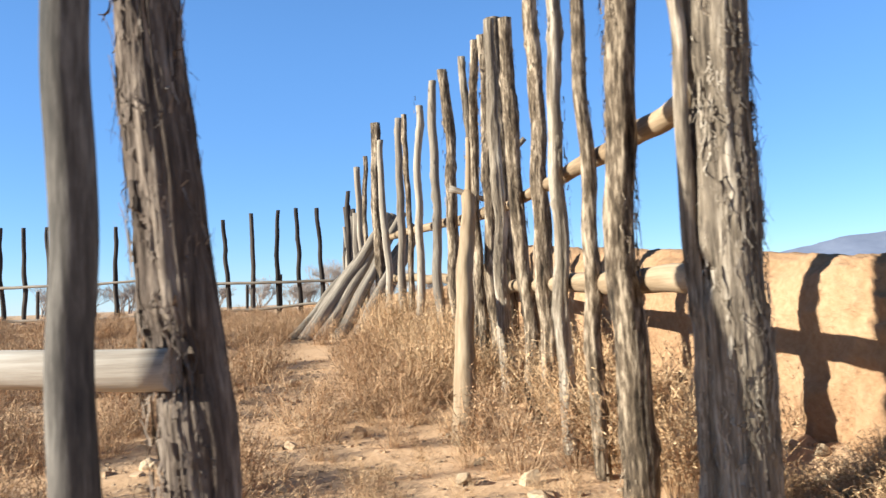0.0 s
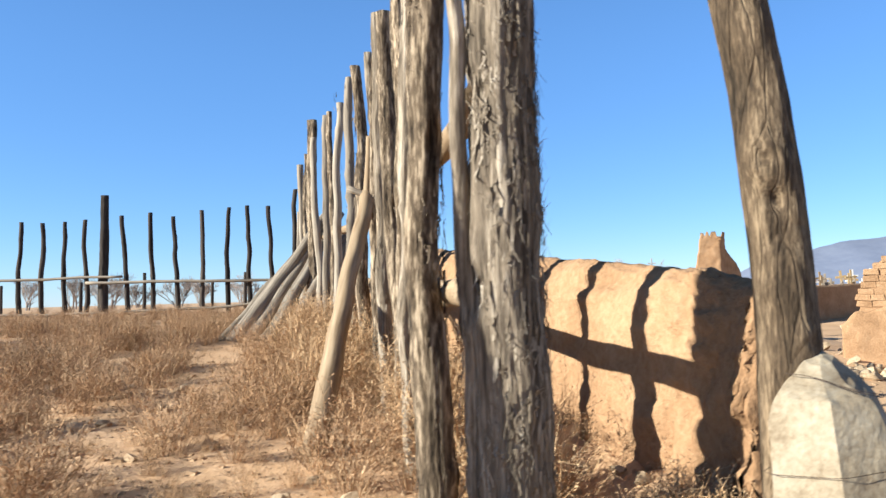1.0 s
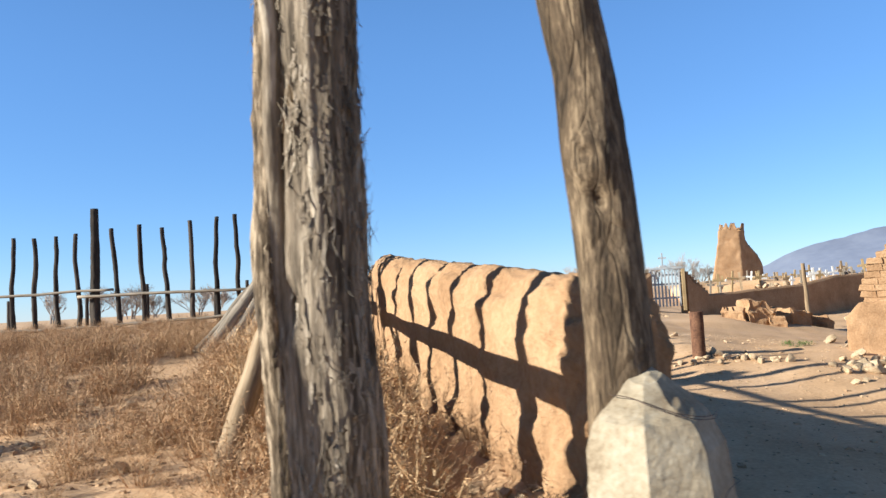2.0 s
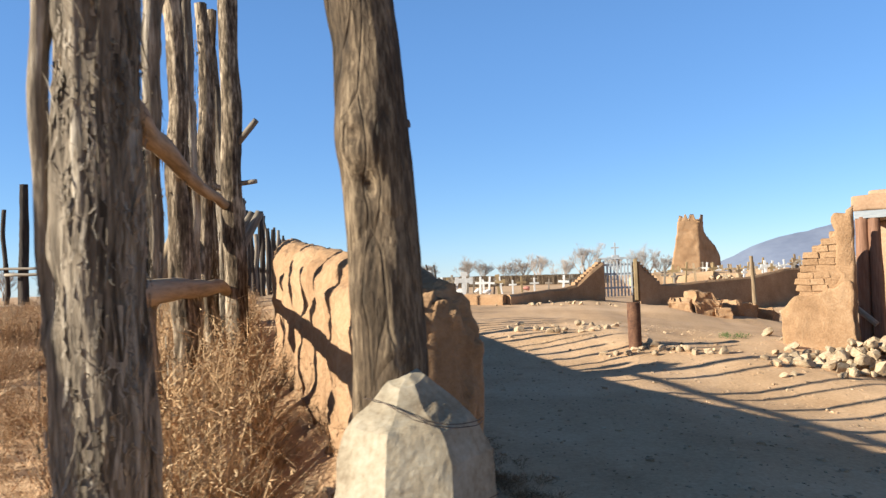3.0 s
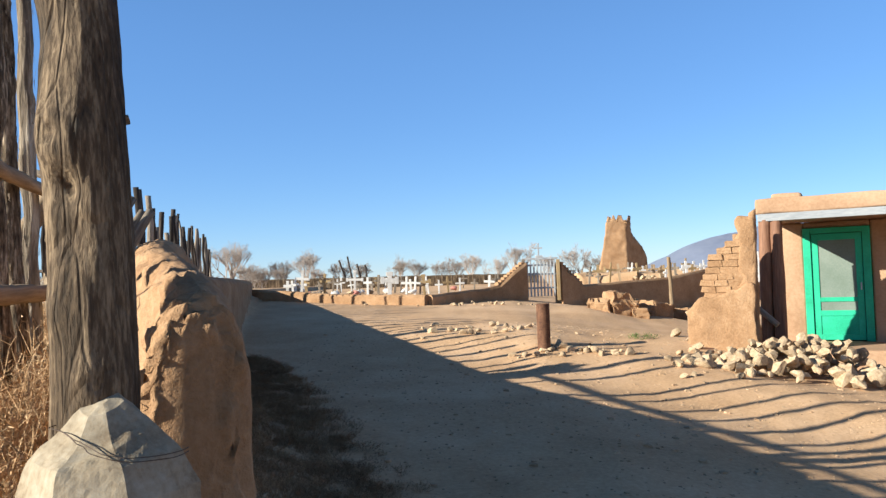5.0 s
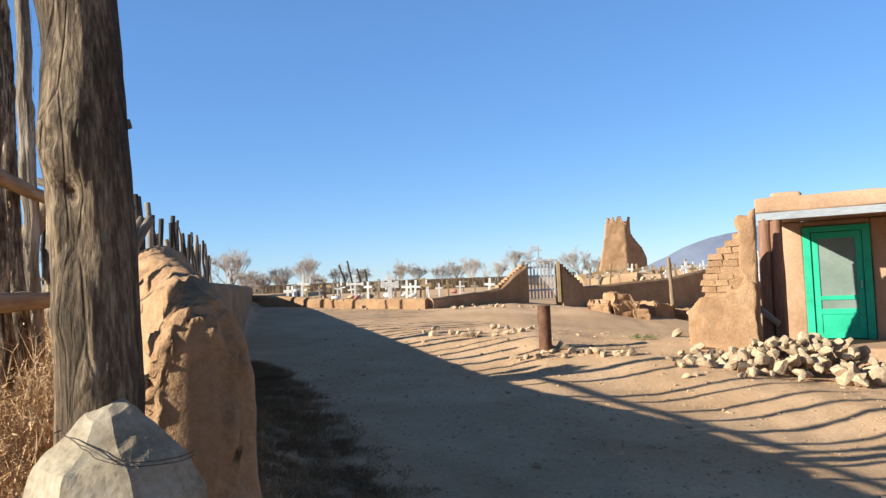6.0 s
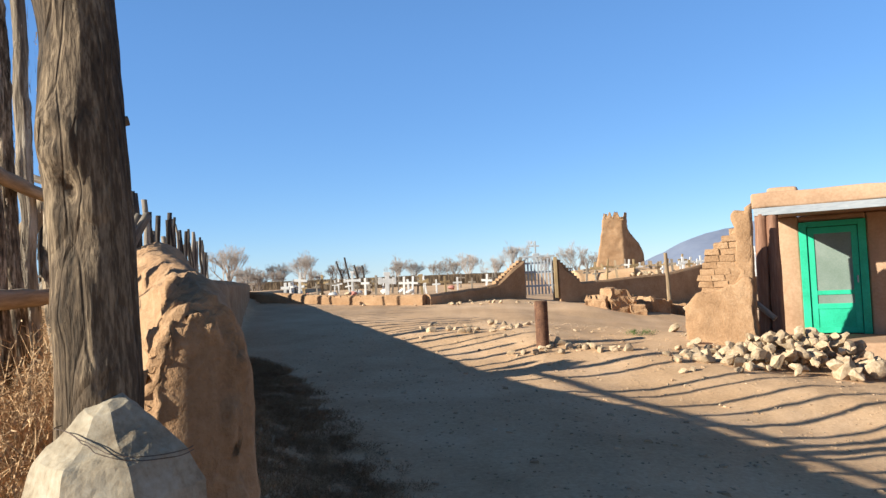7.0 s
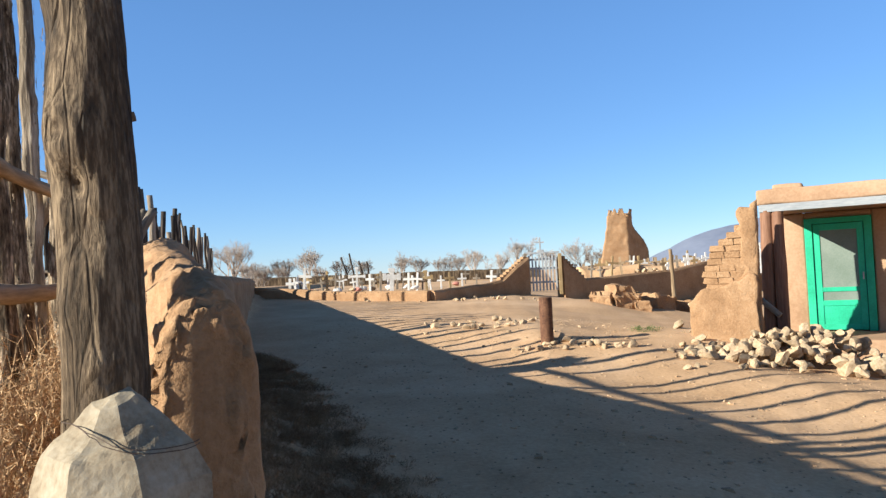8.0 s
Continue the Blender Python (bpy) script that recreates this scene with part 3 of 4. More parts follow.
# ---------------------------------------------------------------- the far row of posts
row = thing("far_fence", (-3.2, 13.0, ground_z(-3.2, 13.0)), "row of widely spaced dark upright posts with two thin rails", "fence")
FAR = [(-3.29, 3.10, .10), (-3.67, 3.12, .03), (-4.06, 3.10, -.02), (-4.52, 3.07, 0), (-5.0, 2.98, .10), (-5.42, 3.06, .05), (-5.93, 3.03, .14),
       (-6.66, 2.98, 0), (-7.05, 2.96, 0), (-7.48, 2.95, 0), (-7.9, 2.98, -.03), (-8.35, 3.02, 0), (-8.82, 3.03, 0), (-9.25, 3.05, .02), (-9.7, 3.0, 0), (-10.1, 3.05, 0)]
for i, (x, top, ln) in enumerate(FAR):
    pole("post", x, 13.0, top, 0.038, BARK_DARK, row, lean=(-ln / 2, 0), seed=300 + i * 5.3, segs=12, step=0.06, ridge=0.16, bend=0.05,
         knots=[(rp.uniform(0.3, 1.7), rp.uniform(0, 6.28), 0.025, rp.uniform(0.01, 0.02)) for _ in range(4)])
pole("post", -6.34, 13.05, 3.40, 0.075, BARK_DARK, row, label="taller and thicker dark post", seed=390, segs=18, step=0.05, ridge=0.16, bend=0.03)
for a, b in (((-10.4, 12.93, 1.94), (-5.95, 12.93, 1.94)), ((-6.6, 12.9, 1.86), (-2.9, 12.9, 1.82)), ((-10.4, 12.92, 1.35), (-6.2, 12.92, 1.30)), ((-6.0, 12.92, 1.32), (-2.95, 12.92, 1.44))):
    log_between("rail", a, b, 0.028, 0.022, GREY_WOOD, row, seed=a[0], segs=10, step=0.2, ridge=0.05, bend=0.03)


for i, (x, y, h) in enumerate(((-12.5, 19.0, 0.75), (-10.6, 19.5, 0.8), (-8.3, 18.4, 0.95), (-6.9, 19.2, 0.7), (-5.9, 18.8, 0.9), (-5.0, 19.4, 0.75))):
    ob = log_between("short_post", foot(x, y), (x + 0.03, y, ground_z(x, y) + h), 0.045, 0.04, BARK_DARK, None, "", seed=410 + i, segs=10, step=0.1, ridge=0.1, bend=0.02)
    tagged(ob, "short dark post in the field behind the fence", "post", "short field posts")


# ---------------------------------------------------------------- the porch house and the ruined wall beside it
HOUSE = pose(7.75, 14.2, 0, 0, 0, -28)
house = thing("house", (7.75, 14.2, 0), "low flat-roofed adobe house with a timber porch and parapet", "house", turn=-28)


def lumpy(bm, amount, freq=2.0, seed=0.0):
    for v in bm.verts:
        p = v.co * freq
        v.co += Vector((n3(p.x + seed, p.y, p.z), n3(p.x, p.y + seed + 7, p.z), n3(p.x, p.y, p.z + seed + 3))) * amount
    return bm


def slab(lo, hi, amount=0.02, cell=0.25, bevel=0.04, seed=0.0):
    """A mud-built block, finely divided and uneven."""
    bm = bmesh.new()
    box(bm, lo, hi, bevel)
    for axis in range(3):
        n = int((hi[axis] - lo[axis]) / cell)
        for i in range(1, n):
            co = [0, 0, 0]
            no = [0, 0, 0]
            co[axis], no[axis] = lo[axis] + (hi[axis] - lo[axis]) * i / n, 1
            bmesh.ops.bisect_plane(bm, geom=bm.verts[:] + bm.edges[:] + bm.faces[:], plane_co=co, plane_no=no)
    return lumpy(bm, amount, 2.0, seed)


# back wall with the doorway, in four pieces round the opening
part("wall", slab((0.0, 1.70, -0.25), (0.46, 2.0, 2.30), 0.012, seed=1), ADOBE_RED, house, smooth=True)
part("wall", slab((1.566, 1.70, -0.25), (6.5, 2.0, 2.30), 0.012, seed=2), ADOBE_RED, house, smooth=True)
part("wall", slab((0.455, 1.71, 2.18), (1.57, 2.0, 2.30), 0.006, seed=3), ADOBE_RED, house, smooth=True)
side = slab((-0.10, 1.72, -0.25), (0.22, 5.2, 2.36), 0.03, seed=4)
for v in side.verts:
    v.co.x += 0.02 * max(0.0, v.co.y - 1.7)
part("wall", side, ADOBE, house, smooth=True)
part("wall", slab((6.2, 0.1, -0.4), (6.55, 5.2, 2.62), 0.03, seed=5), ADOBE, house, smooth=True)
part("wall", slab((0.6, 5.0, -0.25), (6.4, 5.3, 2.62), 0.03, seed=6), ADOBE, house, smooth=True)
part("porch_floor", slab((0.0, -0.12, -0.45), (6.4, 1.72, 0.10), 0.02, seed=7), ADOBE_RED, house, smooth=True)
cover = slab((-0.15, 0.06, 2.405), (6.5, 5.2, 2.47), 0.008, seed=8)
for v in cover.verts:
    v.co.x += 0.15 * max(0.0, v.co.y - 0.3) * (6.5 - v.co.x) / 6.65
part("roof", cover, ADOBE_RED, house, "flat earth roof", smooth=True)
part("parapet", slab((-0.12, 0.0, 2.40), (6.5, 0.32, 2.66), 0.03, seed=9), ADOBE_RED, house, "rounded mud parapet", smooth=True)
part("parapet", slab((0.15, 0.05, 2.60), (0.62, 0.36, 2.73), 0.03, 0.1, 0.05, seed=11), ADOBE_RED, house, smooth=True)
part("fascia", box(bmesh.new(), (-0.07, -0.10, 2.27), (6.5, 0.01, 2.395), 0.006), FASCIA, house, "weathered blue-grey porch fascia board")
part("ceiling_board", box(bmesh.new(), (0.0, 0.02, 2.30), (6.4, 1.74, 2.34), 0.004), RED_WOOD, house)
# thin added panel behind the door; its colour stands in for room shade
part("dark_interior", box(bmesh.new(), (0.4, 2.4, 0.0), (1.85, 2.44, 2.3)), ROOM_SHADE, house)
for (x0, z0, x1, r0) in ((0.02, -0.05, 0.028, 0.112), (0.24, -0.25, 0.205, 0.104)):
    log_between("porch_post", HOUSE @ Vector((x0, -0.12 - 0.10 * (x0 > 0.1), z0)), HOUSE @ Vector((x1, 0.0, 2.29)), r0, r0 * 0.92, RED_WOOD, house, "round reddish-brown porch post", seed=81 + x0, segs=20, step=0.1, ridge=0.04, bend=0.02)
log_between("board", HOUSE @ Vector((-0.10, -0.26, 0.80)), HOUSE @ Vector((0.20, -0.33, 0.53)), 0.05, 0.05, GREY_WOOD, house, "short grey board nailed across the posts", seed=88, segs=8, step=0.1, ridge=0.03, bend=0.0)

# the green screen door
door = thing("screen_door", tuple(HOUSE @ Vector((0.455, 1.69, 0.10))), "closed bright green wooden screen door with a solid lower panel", "door", turn=-28)
W, H = 1.11, 2.08
frame_bm = bmesh.new()
box(frame_bm, (0, -0.04, 0), (0.13, 0.10, H), 0.008)
box(frame_bm, (W - 0.13, -0.04, 0), (W, 0.10, H), 0.008)
box(frame_bm, (0.128, -0.038, H - 0.10), (W - 0.128, 0.098, H), 0.008)
part("frame", frame_bm, GREEN, door)
for name, lo, hi in (("stile", (0.14, -0.01, 0.02), (0.25, 0.03, H - 0.11)), ("stile", (W - 0.25, -0.01, 0.02), (W - 0.14, 0.03, H - 0.11)),
                     ("crosspiece", (0.248, -0.008, H - 0.23), (W - 0.248, 0.028, H - 0.112)), ("crosspiece", (0.248, -0.008, 0.72), (W - 0.248, 0.028, 0.80)),
                     ("crosspiece", (0.248, -0.008, 0.46), (W - 0.248, 0.028, 0.56)), ("crosspiece", (0.248, -0.008, 0.022), (W - 0.248, 0.028, 0.12))):
    part(name, box(bmesh.new(), lo, hi, 0.006), GREEN, door)
part("lower_panel", box(bmesh.new(), (0.246, 0.004, 0.118), (W - 0.246, 0.018, 0.462), 0.003), GREEN, door)
part("screen", box(bmesh.new(), (0.246, 0.008, 0.558), (W - 0.246, 0.012, 0.722)), SCREEN, door, "grey-green insect screen")
part("screen", box(bmesh.new(), (0.246, 0.008, 0.798), (W - 0.246, 0.012, H - 0.228)), SCREEN, door, "grey-green insect screen")
part("handle", box(bmesh.new(), (W - 0.19, -0.05, 0.93), (W - 0.165, -0.012, 1.06), 0.008), IRON, door, "small dark metal pull")

# ruined adobe wall stepping up to the house corner, one course of bricks after another
ruin = thing("ruined_wall", (6.46, 13.82, 0.37), "crumbling stepped adobe brick wall with mud plaster", "wall", kind="structure", turn=-24)
ruin.scale = (0.89, 0.93, 0.95)
bm = bmesh.new()
outline = [(-0.18, -0.6), (-0.17, 0.26), (-0.19, 0.36), (-0.03, 0.46), (0.16, 0.76), (0.15, 0.94), (0.24, 1.18), (0.35, 1.41), (0.53, 1.55), (0.69, 1.64), (0.77, 1.75), (0.82, 1.89), (0.94, 1.91), (0.96, 2.12), (1.07, 2.18), (1.07, -0.6)]
fr = [bm.verts.new((px, 0.0, pz)) for px, pz in outline]
bk = [bm.verts.new((px, 0.28, pz)) for px, pz in outline]
bm.faces.new(fr)
bm.faces.new(bk[::-1])
for i in range(len(outline)):
    j = (i + 1) % len(outline)
    bm.faces.new((fr[j], fr[i], bk[i], bk[j]))
bmesh.ops.recalc_face_normals(bm, faces=bm.faces)
for i in range(1, 14):
    bmesh.ops.bisect_plane(bm, geom=bm.verts[:] + bm.edges[:] + bm.faces[:], plane_co=(0, 0, -0.6 + i * 0.2), plane_no=(0, 0, 1))
for i in range(1, 20):
    bmesh.ops.bisect_plane(bm, geom=bm.verts[:] + bm.edges[:] + bm.faces[:], plane_co=(-0.1 + i * 0.07, 0, 0), plane_no=(1, 0, 0))
for i in range(1, 24):
    bmesh.ops.bisect_plane(bm, geom=bm.verts[:] + bm.edges[:] + bm.faces[:], plane_co=(0, 0, -0.5 + i * 0.118), plane_no=(0, 0, 1))
part("core", lumpy(lumpy(bm, 0.03, 2.5, 4.0), 0.022, 8.0, 2.0), ADOBE, ruin, smooth=True)
bricks = []
for k in range(3):
    bm = bmesh.new()
    box(bm, (-0.131, -0.06, -0.053), (0.131, 0.06, 0.053), 0.012)
    lumpy(bm, 0.026, 9.0, k * 3.3)
    me = bpy.data.meshes.new("brick")
    bm.to_mesh(me)
    bm.free()
    me.materials.append(ADOBE)
    bricks.append(me)
rk = random.Random(3)
for c in range(10):
    z = 0.82 + c * 0.112
    x0 = float(np.interp(z, (0.76, 0.94, 1.18, 1.41, 1.55, 1.64, 1.75, 1.9), (0.16, 0.15, 0.24, 0.35, 0.53, 0.69, 0.77, 0.82)))
    for k in range(4):
        px = x0 + 0.07 + k * 0.268 + (rk.uniform(-0.05, 0.05) if c % 2 else 0)
        if px > 0.86:
            continue
        ob = new("brick", bricks[rk.randrange(3)])
        ob.parent = ruin
        ob.matrix_basis = pose(px, 0.046 + rk.uniform(-0.012, 0.012), z, rk.uniform(-3, 3), rk.uniform(-3, 3), rk.uniform(-3, 3)) @ Matrix.Diagonal((1.03, 1, 1.04, 1))
pier = slab((0.76, -0.012, -0.6), (1.055, 0.26, 2.06), 0.05, 0.07, 0.03, seed=15)
for v in pier.verts:
    if v.co.x < 0.9:
        v.co.x += (0.10 * n3(1, 2, v.co.z * 4.5) + 0.05 * n3(4, 2, v.co.z * 11)) * smooth(0.2, 0.9, v.co.z)
part("plaster_pier", lumpy(pier, 0.022, 9.0, 3.0), ADOBE, ruin, smooth=True)
apron = slab((-0.17, -0.085, -0.6), (1.045, 0.12, 0.70), 0.04, 0.08, 0.03, seed=16)
for v in apron.verts:
    v.co.z += (0.10 * n3(v.co.x * 6, 3, 1) + 0.22 * smooth(0.3, 0.9, v.co.x) - 0.26 * smooth(0.12, -0.2, v.co.x)) * smooth(0.0, 0.6, v.co.z)
part("plaster_apron", lumpy(apron, 0.03, 8.0, 5.0), ADOBE, ruin, smooth=True)
edge_block = stone_mesh(63, (0.15, 0.12, 0.10), 9, 2, 0.06)
edge_ob = part("loose_block", edge_block, COBBLE, ruin, "pale loose block on the broken wall edge")
edge_ob.matrix_basis = pose(-0.10, 0.06, 0.42, 8, 12, 20)

# ---------------------------------------------------------------- iron bollard
bollard = thing("bollard", (3.86, 13.3, 0.30), "short rusty iron pipe bollard among loose stones", "bollard")
bm = bmesh.new()
rings = [(0.105, 0.0), (0.105, 0.40), (0.107, 0.72), (0.104, 0.735), (0.094, 0.73), (0.092, 0.30)]
loops = []
for r, z in rings:
    loops.append([bm.verts.new((r * math.cos(2 * math.pi * k / 28), r * math.sin(2 * math.pi * k / 28), z)) for k in range(28)])
for a, b in zip(loops, loops[1:]):
    for k in range(28):
        bm.faces.new((a[k], a[(k + 1) % 28], b[(k + 1) % 28], b[k]))
bm.faces.new(loops[-1])
part("pipe", bm, RUST, bollard, smooth=True)

# ---------------------------------------------------------------- stones
stone_meshes = []
for k in range(10):
    bm = stone_mesh(40 + k, (1.1, 0.85, 0.75), 11, 2 if k > 3 else 3, 0.08)
    me = bpy.data.meshes.new("stone")
    bm.to_mesh(me)
    bm.free()
    me.materials.append(COBBLE)
    stone_meshes.append(me)
rs = random.Random(21)


def stone(x, y, z, size, parent=None, label="", group=""):
    ob = new("stone", stone_meshes[rs.randrange(10)])
    m = pose(x, y, z, rs.uniform(-40, 40), rs.uniform(-40, 40), rs.uniform(0, 360)) @ Matrix.Diagonal((size * rs.uniform(0.8, 1.35), size * rs.uniform(0.7, 1.1), size * rs.uniform(0.75, 1.2), 1))
    if parent:
        ob.parent = parent
        ob.matrix_basis = parent.matrix_basis.inverted() @ m
    else:
        ob.matrix_basis = m
        tagged(ob, label, "stone", group)
    return ob


def heap_z(x, y):
    u = math.exp(-(((x - 7.35) / 0.75) ** 2) - (((y - 12.55) / 0.6) ** 2)) * 0.52
    return u + math.exp(-(((x - 8.3) / 0.7) ** 2) - (((y - 12.4) / 0.65) ** 2)) * 0.42


heap = thing("stone_pile", (7.4, 12.5, ground_z(7.4, 12.5)), "loose heap of pale tan field stones in front of the porch", "stone pile")
for _ in range(240):
    x, y = rs.gauss(7.3, 0.88), rs.gauss(12.45, 0.40)
    if not 5.6 < x < 9.3 or not 11.5 < y < 13.6:
        continue
    size = rs.uniform(0.06, 0.145) * (1.3 if rs.random() < 0.15 else 1)
    stone(x, y, ground_z(x, y) + heap_z(x, y) * rs.uniform(0.1, 0.85) + size * 0.2, size, heap)
for x, y, s in ((7.9, 11.75, 0.23), (8.35, 11.85, 0.20), (7.05, 12.3, 0.15), (8.75, 12.1, 0.17)):
    stone(x, y, ground_z(x, y) + heap_z(x, y) * 0.35 + s * 0.35, s, heap)
for cx, cy, sx, sy, n, big in ((4.15, 13.2, 0.45, 0.22, 34, 0.10), (3.0, 15.3, 0.55, 0.35, 26, 0.10), (5.07, 12.95, 0.10, 0.05, 3, 0.15), (5.0, 13.4, 1.2, 1.2, 24, 0.05), (3.0, 22.5, 1.6, 0.5, 26, 0.10), (4.0, 9.0, 2.0, 2.5, 30, 0.03), (6.6, 15.0, 0.3, 0.4, 6, 0.16)):
    for _ in range(n):
        x, y = rs.gauss(cx, sx), rs.gauss(cy, sy)
        size = rs.uniform(0.35, 1.0) * big
        if x - wall_x(y) > 0.7:
            stone(x, y, ground_z(x, y) + size * 0.25, size, None, "loose pale tan stone lying on bare earth", "scattered stones")
for _ in range(60):
    x, y = rs.uniform(-3, 1.2), rs.uniform(2.4, 6.5)
    if wall_x(y) - x > 0.4:
        size = rs.uniform(0.02, 0.07)
        stone(x, y, ground_z(x, y) + size * 0.2, size, None, "small tan stone on the weedy plot", "stones in the plot")

for _ in range(46):
    x, y = rs.uniform(1.12, 1.72), rs.uniform(2.25, 3.3)
    if wall_x(y) - x > 0.2:
        size = rs.uniform(0.018, 0.06) * (1.5 if rs.random() < 0.15 else 1)
        stone(x, y, ground_z(x, y) + size * 0.2, size, None, "rough tan clod fallen from the adobe wall", "clods by the wall")

# ---------------------------------------------------------------- mud lumps left of an old wall
for lx, ly, sx, sy, sz, sd in ((6.58, 21.0, 0.36, 0.28, 0.52, 1), (7.62, 21.6, 0.42, 0.26, 0.26, 2), (8.45, 22.1, 0.26, 0.24, 0.28, 3), (6.05, 20.9, 0.22, 0.26, 0.16, 4), (7.02, 20.85, 0.16, 0.20, 0.20, 5)):
    bm = lumpy(slab((-sx, -sy, -0.35), (sx, sy, sz), 0.07, 0.07, 0.015, sd * 5), 0.05, 6.0, sd)
    for v in bm.verts:
        chunk = math.floor(v.co.x * 5 + 3 * n3(v.co.z * 4, sd, 1))
        v.co.z += (0.11 * n3(chunk * 3.7, sd * 2.1, 5) - 0.14 * max(0.0, v.co.x / sx)) * smooth(0, sz, v.co.z)
        v.co.y += 0.05 * n3(chunk * 1.9, math.floor(v.co.z * 8) * 2.3, sd)
        v.co.x += 0.03 * n3(v.co.x * 20, v.co.z * 22, sd)
    ob = part("adobe_lump", bm, ADOBE, None, smooth=False)
    ob.matrix_basis = pose(lx, ly, ground_z(lx, ly), 0, 0, sd * 17)
    tagged(ob, "eroded stump of a collapsed adobe wall", "ruin", "ruin stumps")
gp = log_between("wooden_post", (8.3, 22.6, 0.5), (8.25, 22.6, 1.87), 0.06, 0.05, TAN_WOOD, None, "", seed=91, segs=12, step=0.1, ridge=0.05, bend=0.02)
tagged(gp, "thin bare wooden post standing in open ground", "post")


# ---------------------------------------------------------------- graveyard wall, gate and crosses
def low_wall(name, pts, thick, material, label, steps=0):
    """A low mud wall through points (x, y, top), rising and falling with them."""
    verts, faces = [], []
    total = []
    for (x0, y0, t0), (x1, y1, t1) in zip(pts, pts[1:]):
        n = max(2, int(math.hypot(x1 - x0, y1 - y0) / 0.15))
        for i in range(n):
            u = i / n
            total.append((x0 + (x1 - x0) * u, y0 + (y1 - y0) * u, t0 + (t1 - t0) * u, x1 - x0, y1 - y0))
    total.append((*pts[-1], x1 - x0, y1 - y0))
    for x, y, t, dx, dy in total:
        ln = math.hypot(dx, dy)
        nx, ny = dy / ln, -dx / ln
        t += 0.03 * n3(x * 2, y * 2, 3)
        for s, z in ((1, -0.3), (1, t * 0.6), (0.95, t - 0.06), (0.6, t), (-0.6, t), (-0.95, t - 0.06), (-1, t * 0.6), (-1, -0.3)):
            o = s * thick / 2 + 0.02 * n3(x * 3, z * 3, s)
            verts.append((x + nx * o, y + ny * o, z))
    k = 8
    for j in range(len(total) - 1):
        for i in range(k - 1):
            a = j * k + i
            faces.append((a, a + 1, a + k + 1, a + k))
    faces.append(tuple(range(k)))
    faces.append(tuple(range((len(total) - 1) * k + k - 1, (len(total) - 1) * k - 1, -1)))
    ob = mesh_object(name, verts, faces, material, smooth=False)
    return tagged(ob, label, "wall", kind="structure")


grave_wall = low_wall("wall_north", [(-7.5, 26.3, 1.45), (-3.82, 24.5, 1.36), (-1.0, 23.2, 1.14), (1.58, 22.0, 1.07)], 0.34, ADOBE, "low lit adobe brick graveyard wall")
ramp_wall = low_wall("wall_east", [(1.62, 22.05, 1.07), (3.25, 23.9, 1.16), (3.6, 24.25, 1.25), (4.05, 24.6, 1.62), (4.42, 25.0, 1.90)], 0.32, ADOBE, "low adobe graveyard wall rising in a ramp to the gate")
slope_wall = low_wall("wall_gate", [(5.50, 25.1, 1.88), (5.75, 25.3, 1.55), (6.30, 25.8, 1.14), (9.5, 27.6, 1.27), (11.15, 28.9, 1.50), (14.5, 31.2, 1.6)], 0.32, ADOBE, "low adobe graveyard wall falling from the gate")
for i in range(26):
    for c in range(3):
        u = (i + 0.5 * (c % 2)) / 26
        x, y = -3.7 + 5.2 * u, 24.44 - 2.42 * u
        ob = new("brick", bricks[(i + c) % 3])
        ob.parent = grave_wall
        ob.matrix_basis = pose(x - 0.030, y - 0.066, 0.735 + 0.24 * (1 - u) + c * 0.115, rk.uniform(-3, 3), rk.uniform(-3, 3), -25 + rk.uniform(-4, 4)) @ Matrix.Diagonal((0.86, 1, 1, 1))

for (x0, y0, z0), (x1, y1, z1), wall, n in (((3.55, 24.2, 1.24), (4.40, 24.98, 1.90), ramp_wall, 9), ((5.52, 25.11, 1.88), (6.25, 25.75, 1.18), slope_wall, 8)):
    for i in range(n):                                   # eroded bricks step up the ramps beside the gate
        u = (i + 0.5) / n
        ob = new("brick", bricks[i % 3])
        ob.parent = wall
        ob.matrix_basis = pose(x0 + (x1 - x0) * u, y0 + (y1 - y0) * u, z0 + (z1 - z0) * u - 0.005, rk.uniform(-4, 4), rk.uniform(-4, 4), 42 + rk.uniform(-5, 5)) @ Matrix.Diagonal((0.5, 1.35, 0.9, 1))

gate = thing("graveyard_gate", (4.48, 25.0, 0.80), "grey picket gate between ochre posts, closed, with a small cross above", "gate")
for i in range(9):
    x = 0.06 + i * 0.103
    part("slat", box(bmesh.new(), (x - 0.026, -0.015, 0.04), (x + 0.026, 0.015, 1.12 + 0.05 * math.sin(i * 1.9)), 0.006), IRON, gate)
for z in (0.30, 0.72, 1.0):
    part("crossbar", box(bmesh.new(), (0.0, 0.018, z - 0.03), (0.95, 0.05, z + 0.03), 0.006), IRON, gate)
part("gate_post", box(bmesh.new(), (0.955, -0.06, -0.1), (1.06, 0.06, 1.16), 0.012), YELLOW_WOOD, gate, "ochre wooden gate post")
part("gate_post", box(bmesh.new(), (-0.10, -0.06, -0.1), (-0.01, 0.06, 1.20), 0.012), GREY_WOOD, gate)
part("lintel", box(bmesh.new(), (-0.08, -0.05, 1.17), (1.0, 0.05, 1.23), 0.008), IRON, gate)
cross_top = bmesh.new()
box(cross_top, (0.40, -0.02, 1.30), (0.445, 0.02, 1.68), 0.005)
box(cross_top, (0.30, -0.018, 1.50), (0.545, 0.018, 1.545), 0.005)
box(cross_top, (0.32, -0.05, 1.225), (0.525, 0.05, 1.30), 0.02)
part("gate_cross", cross_top, IRON, gate, "small grey metal cross on a base")


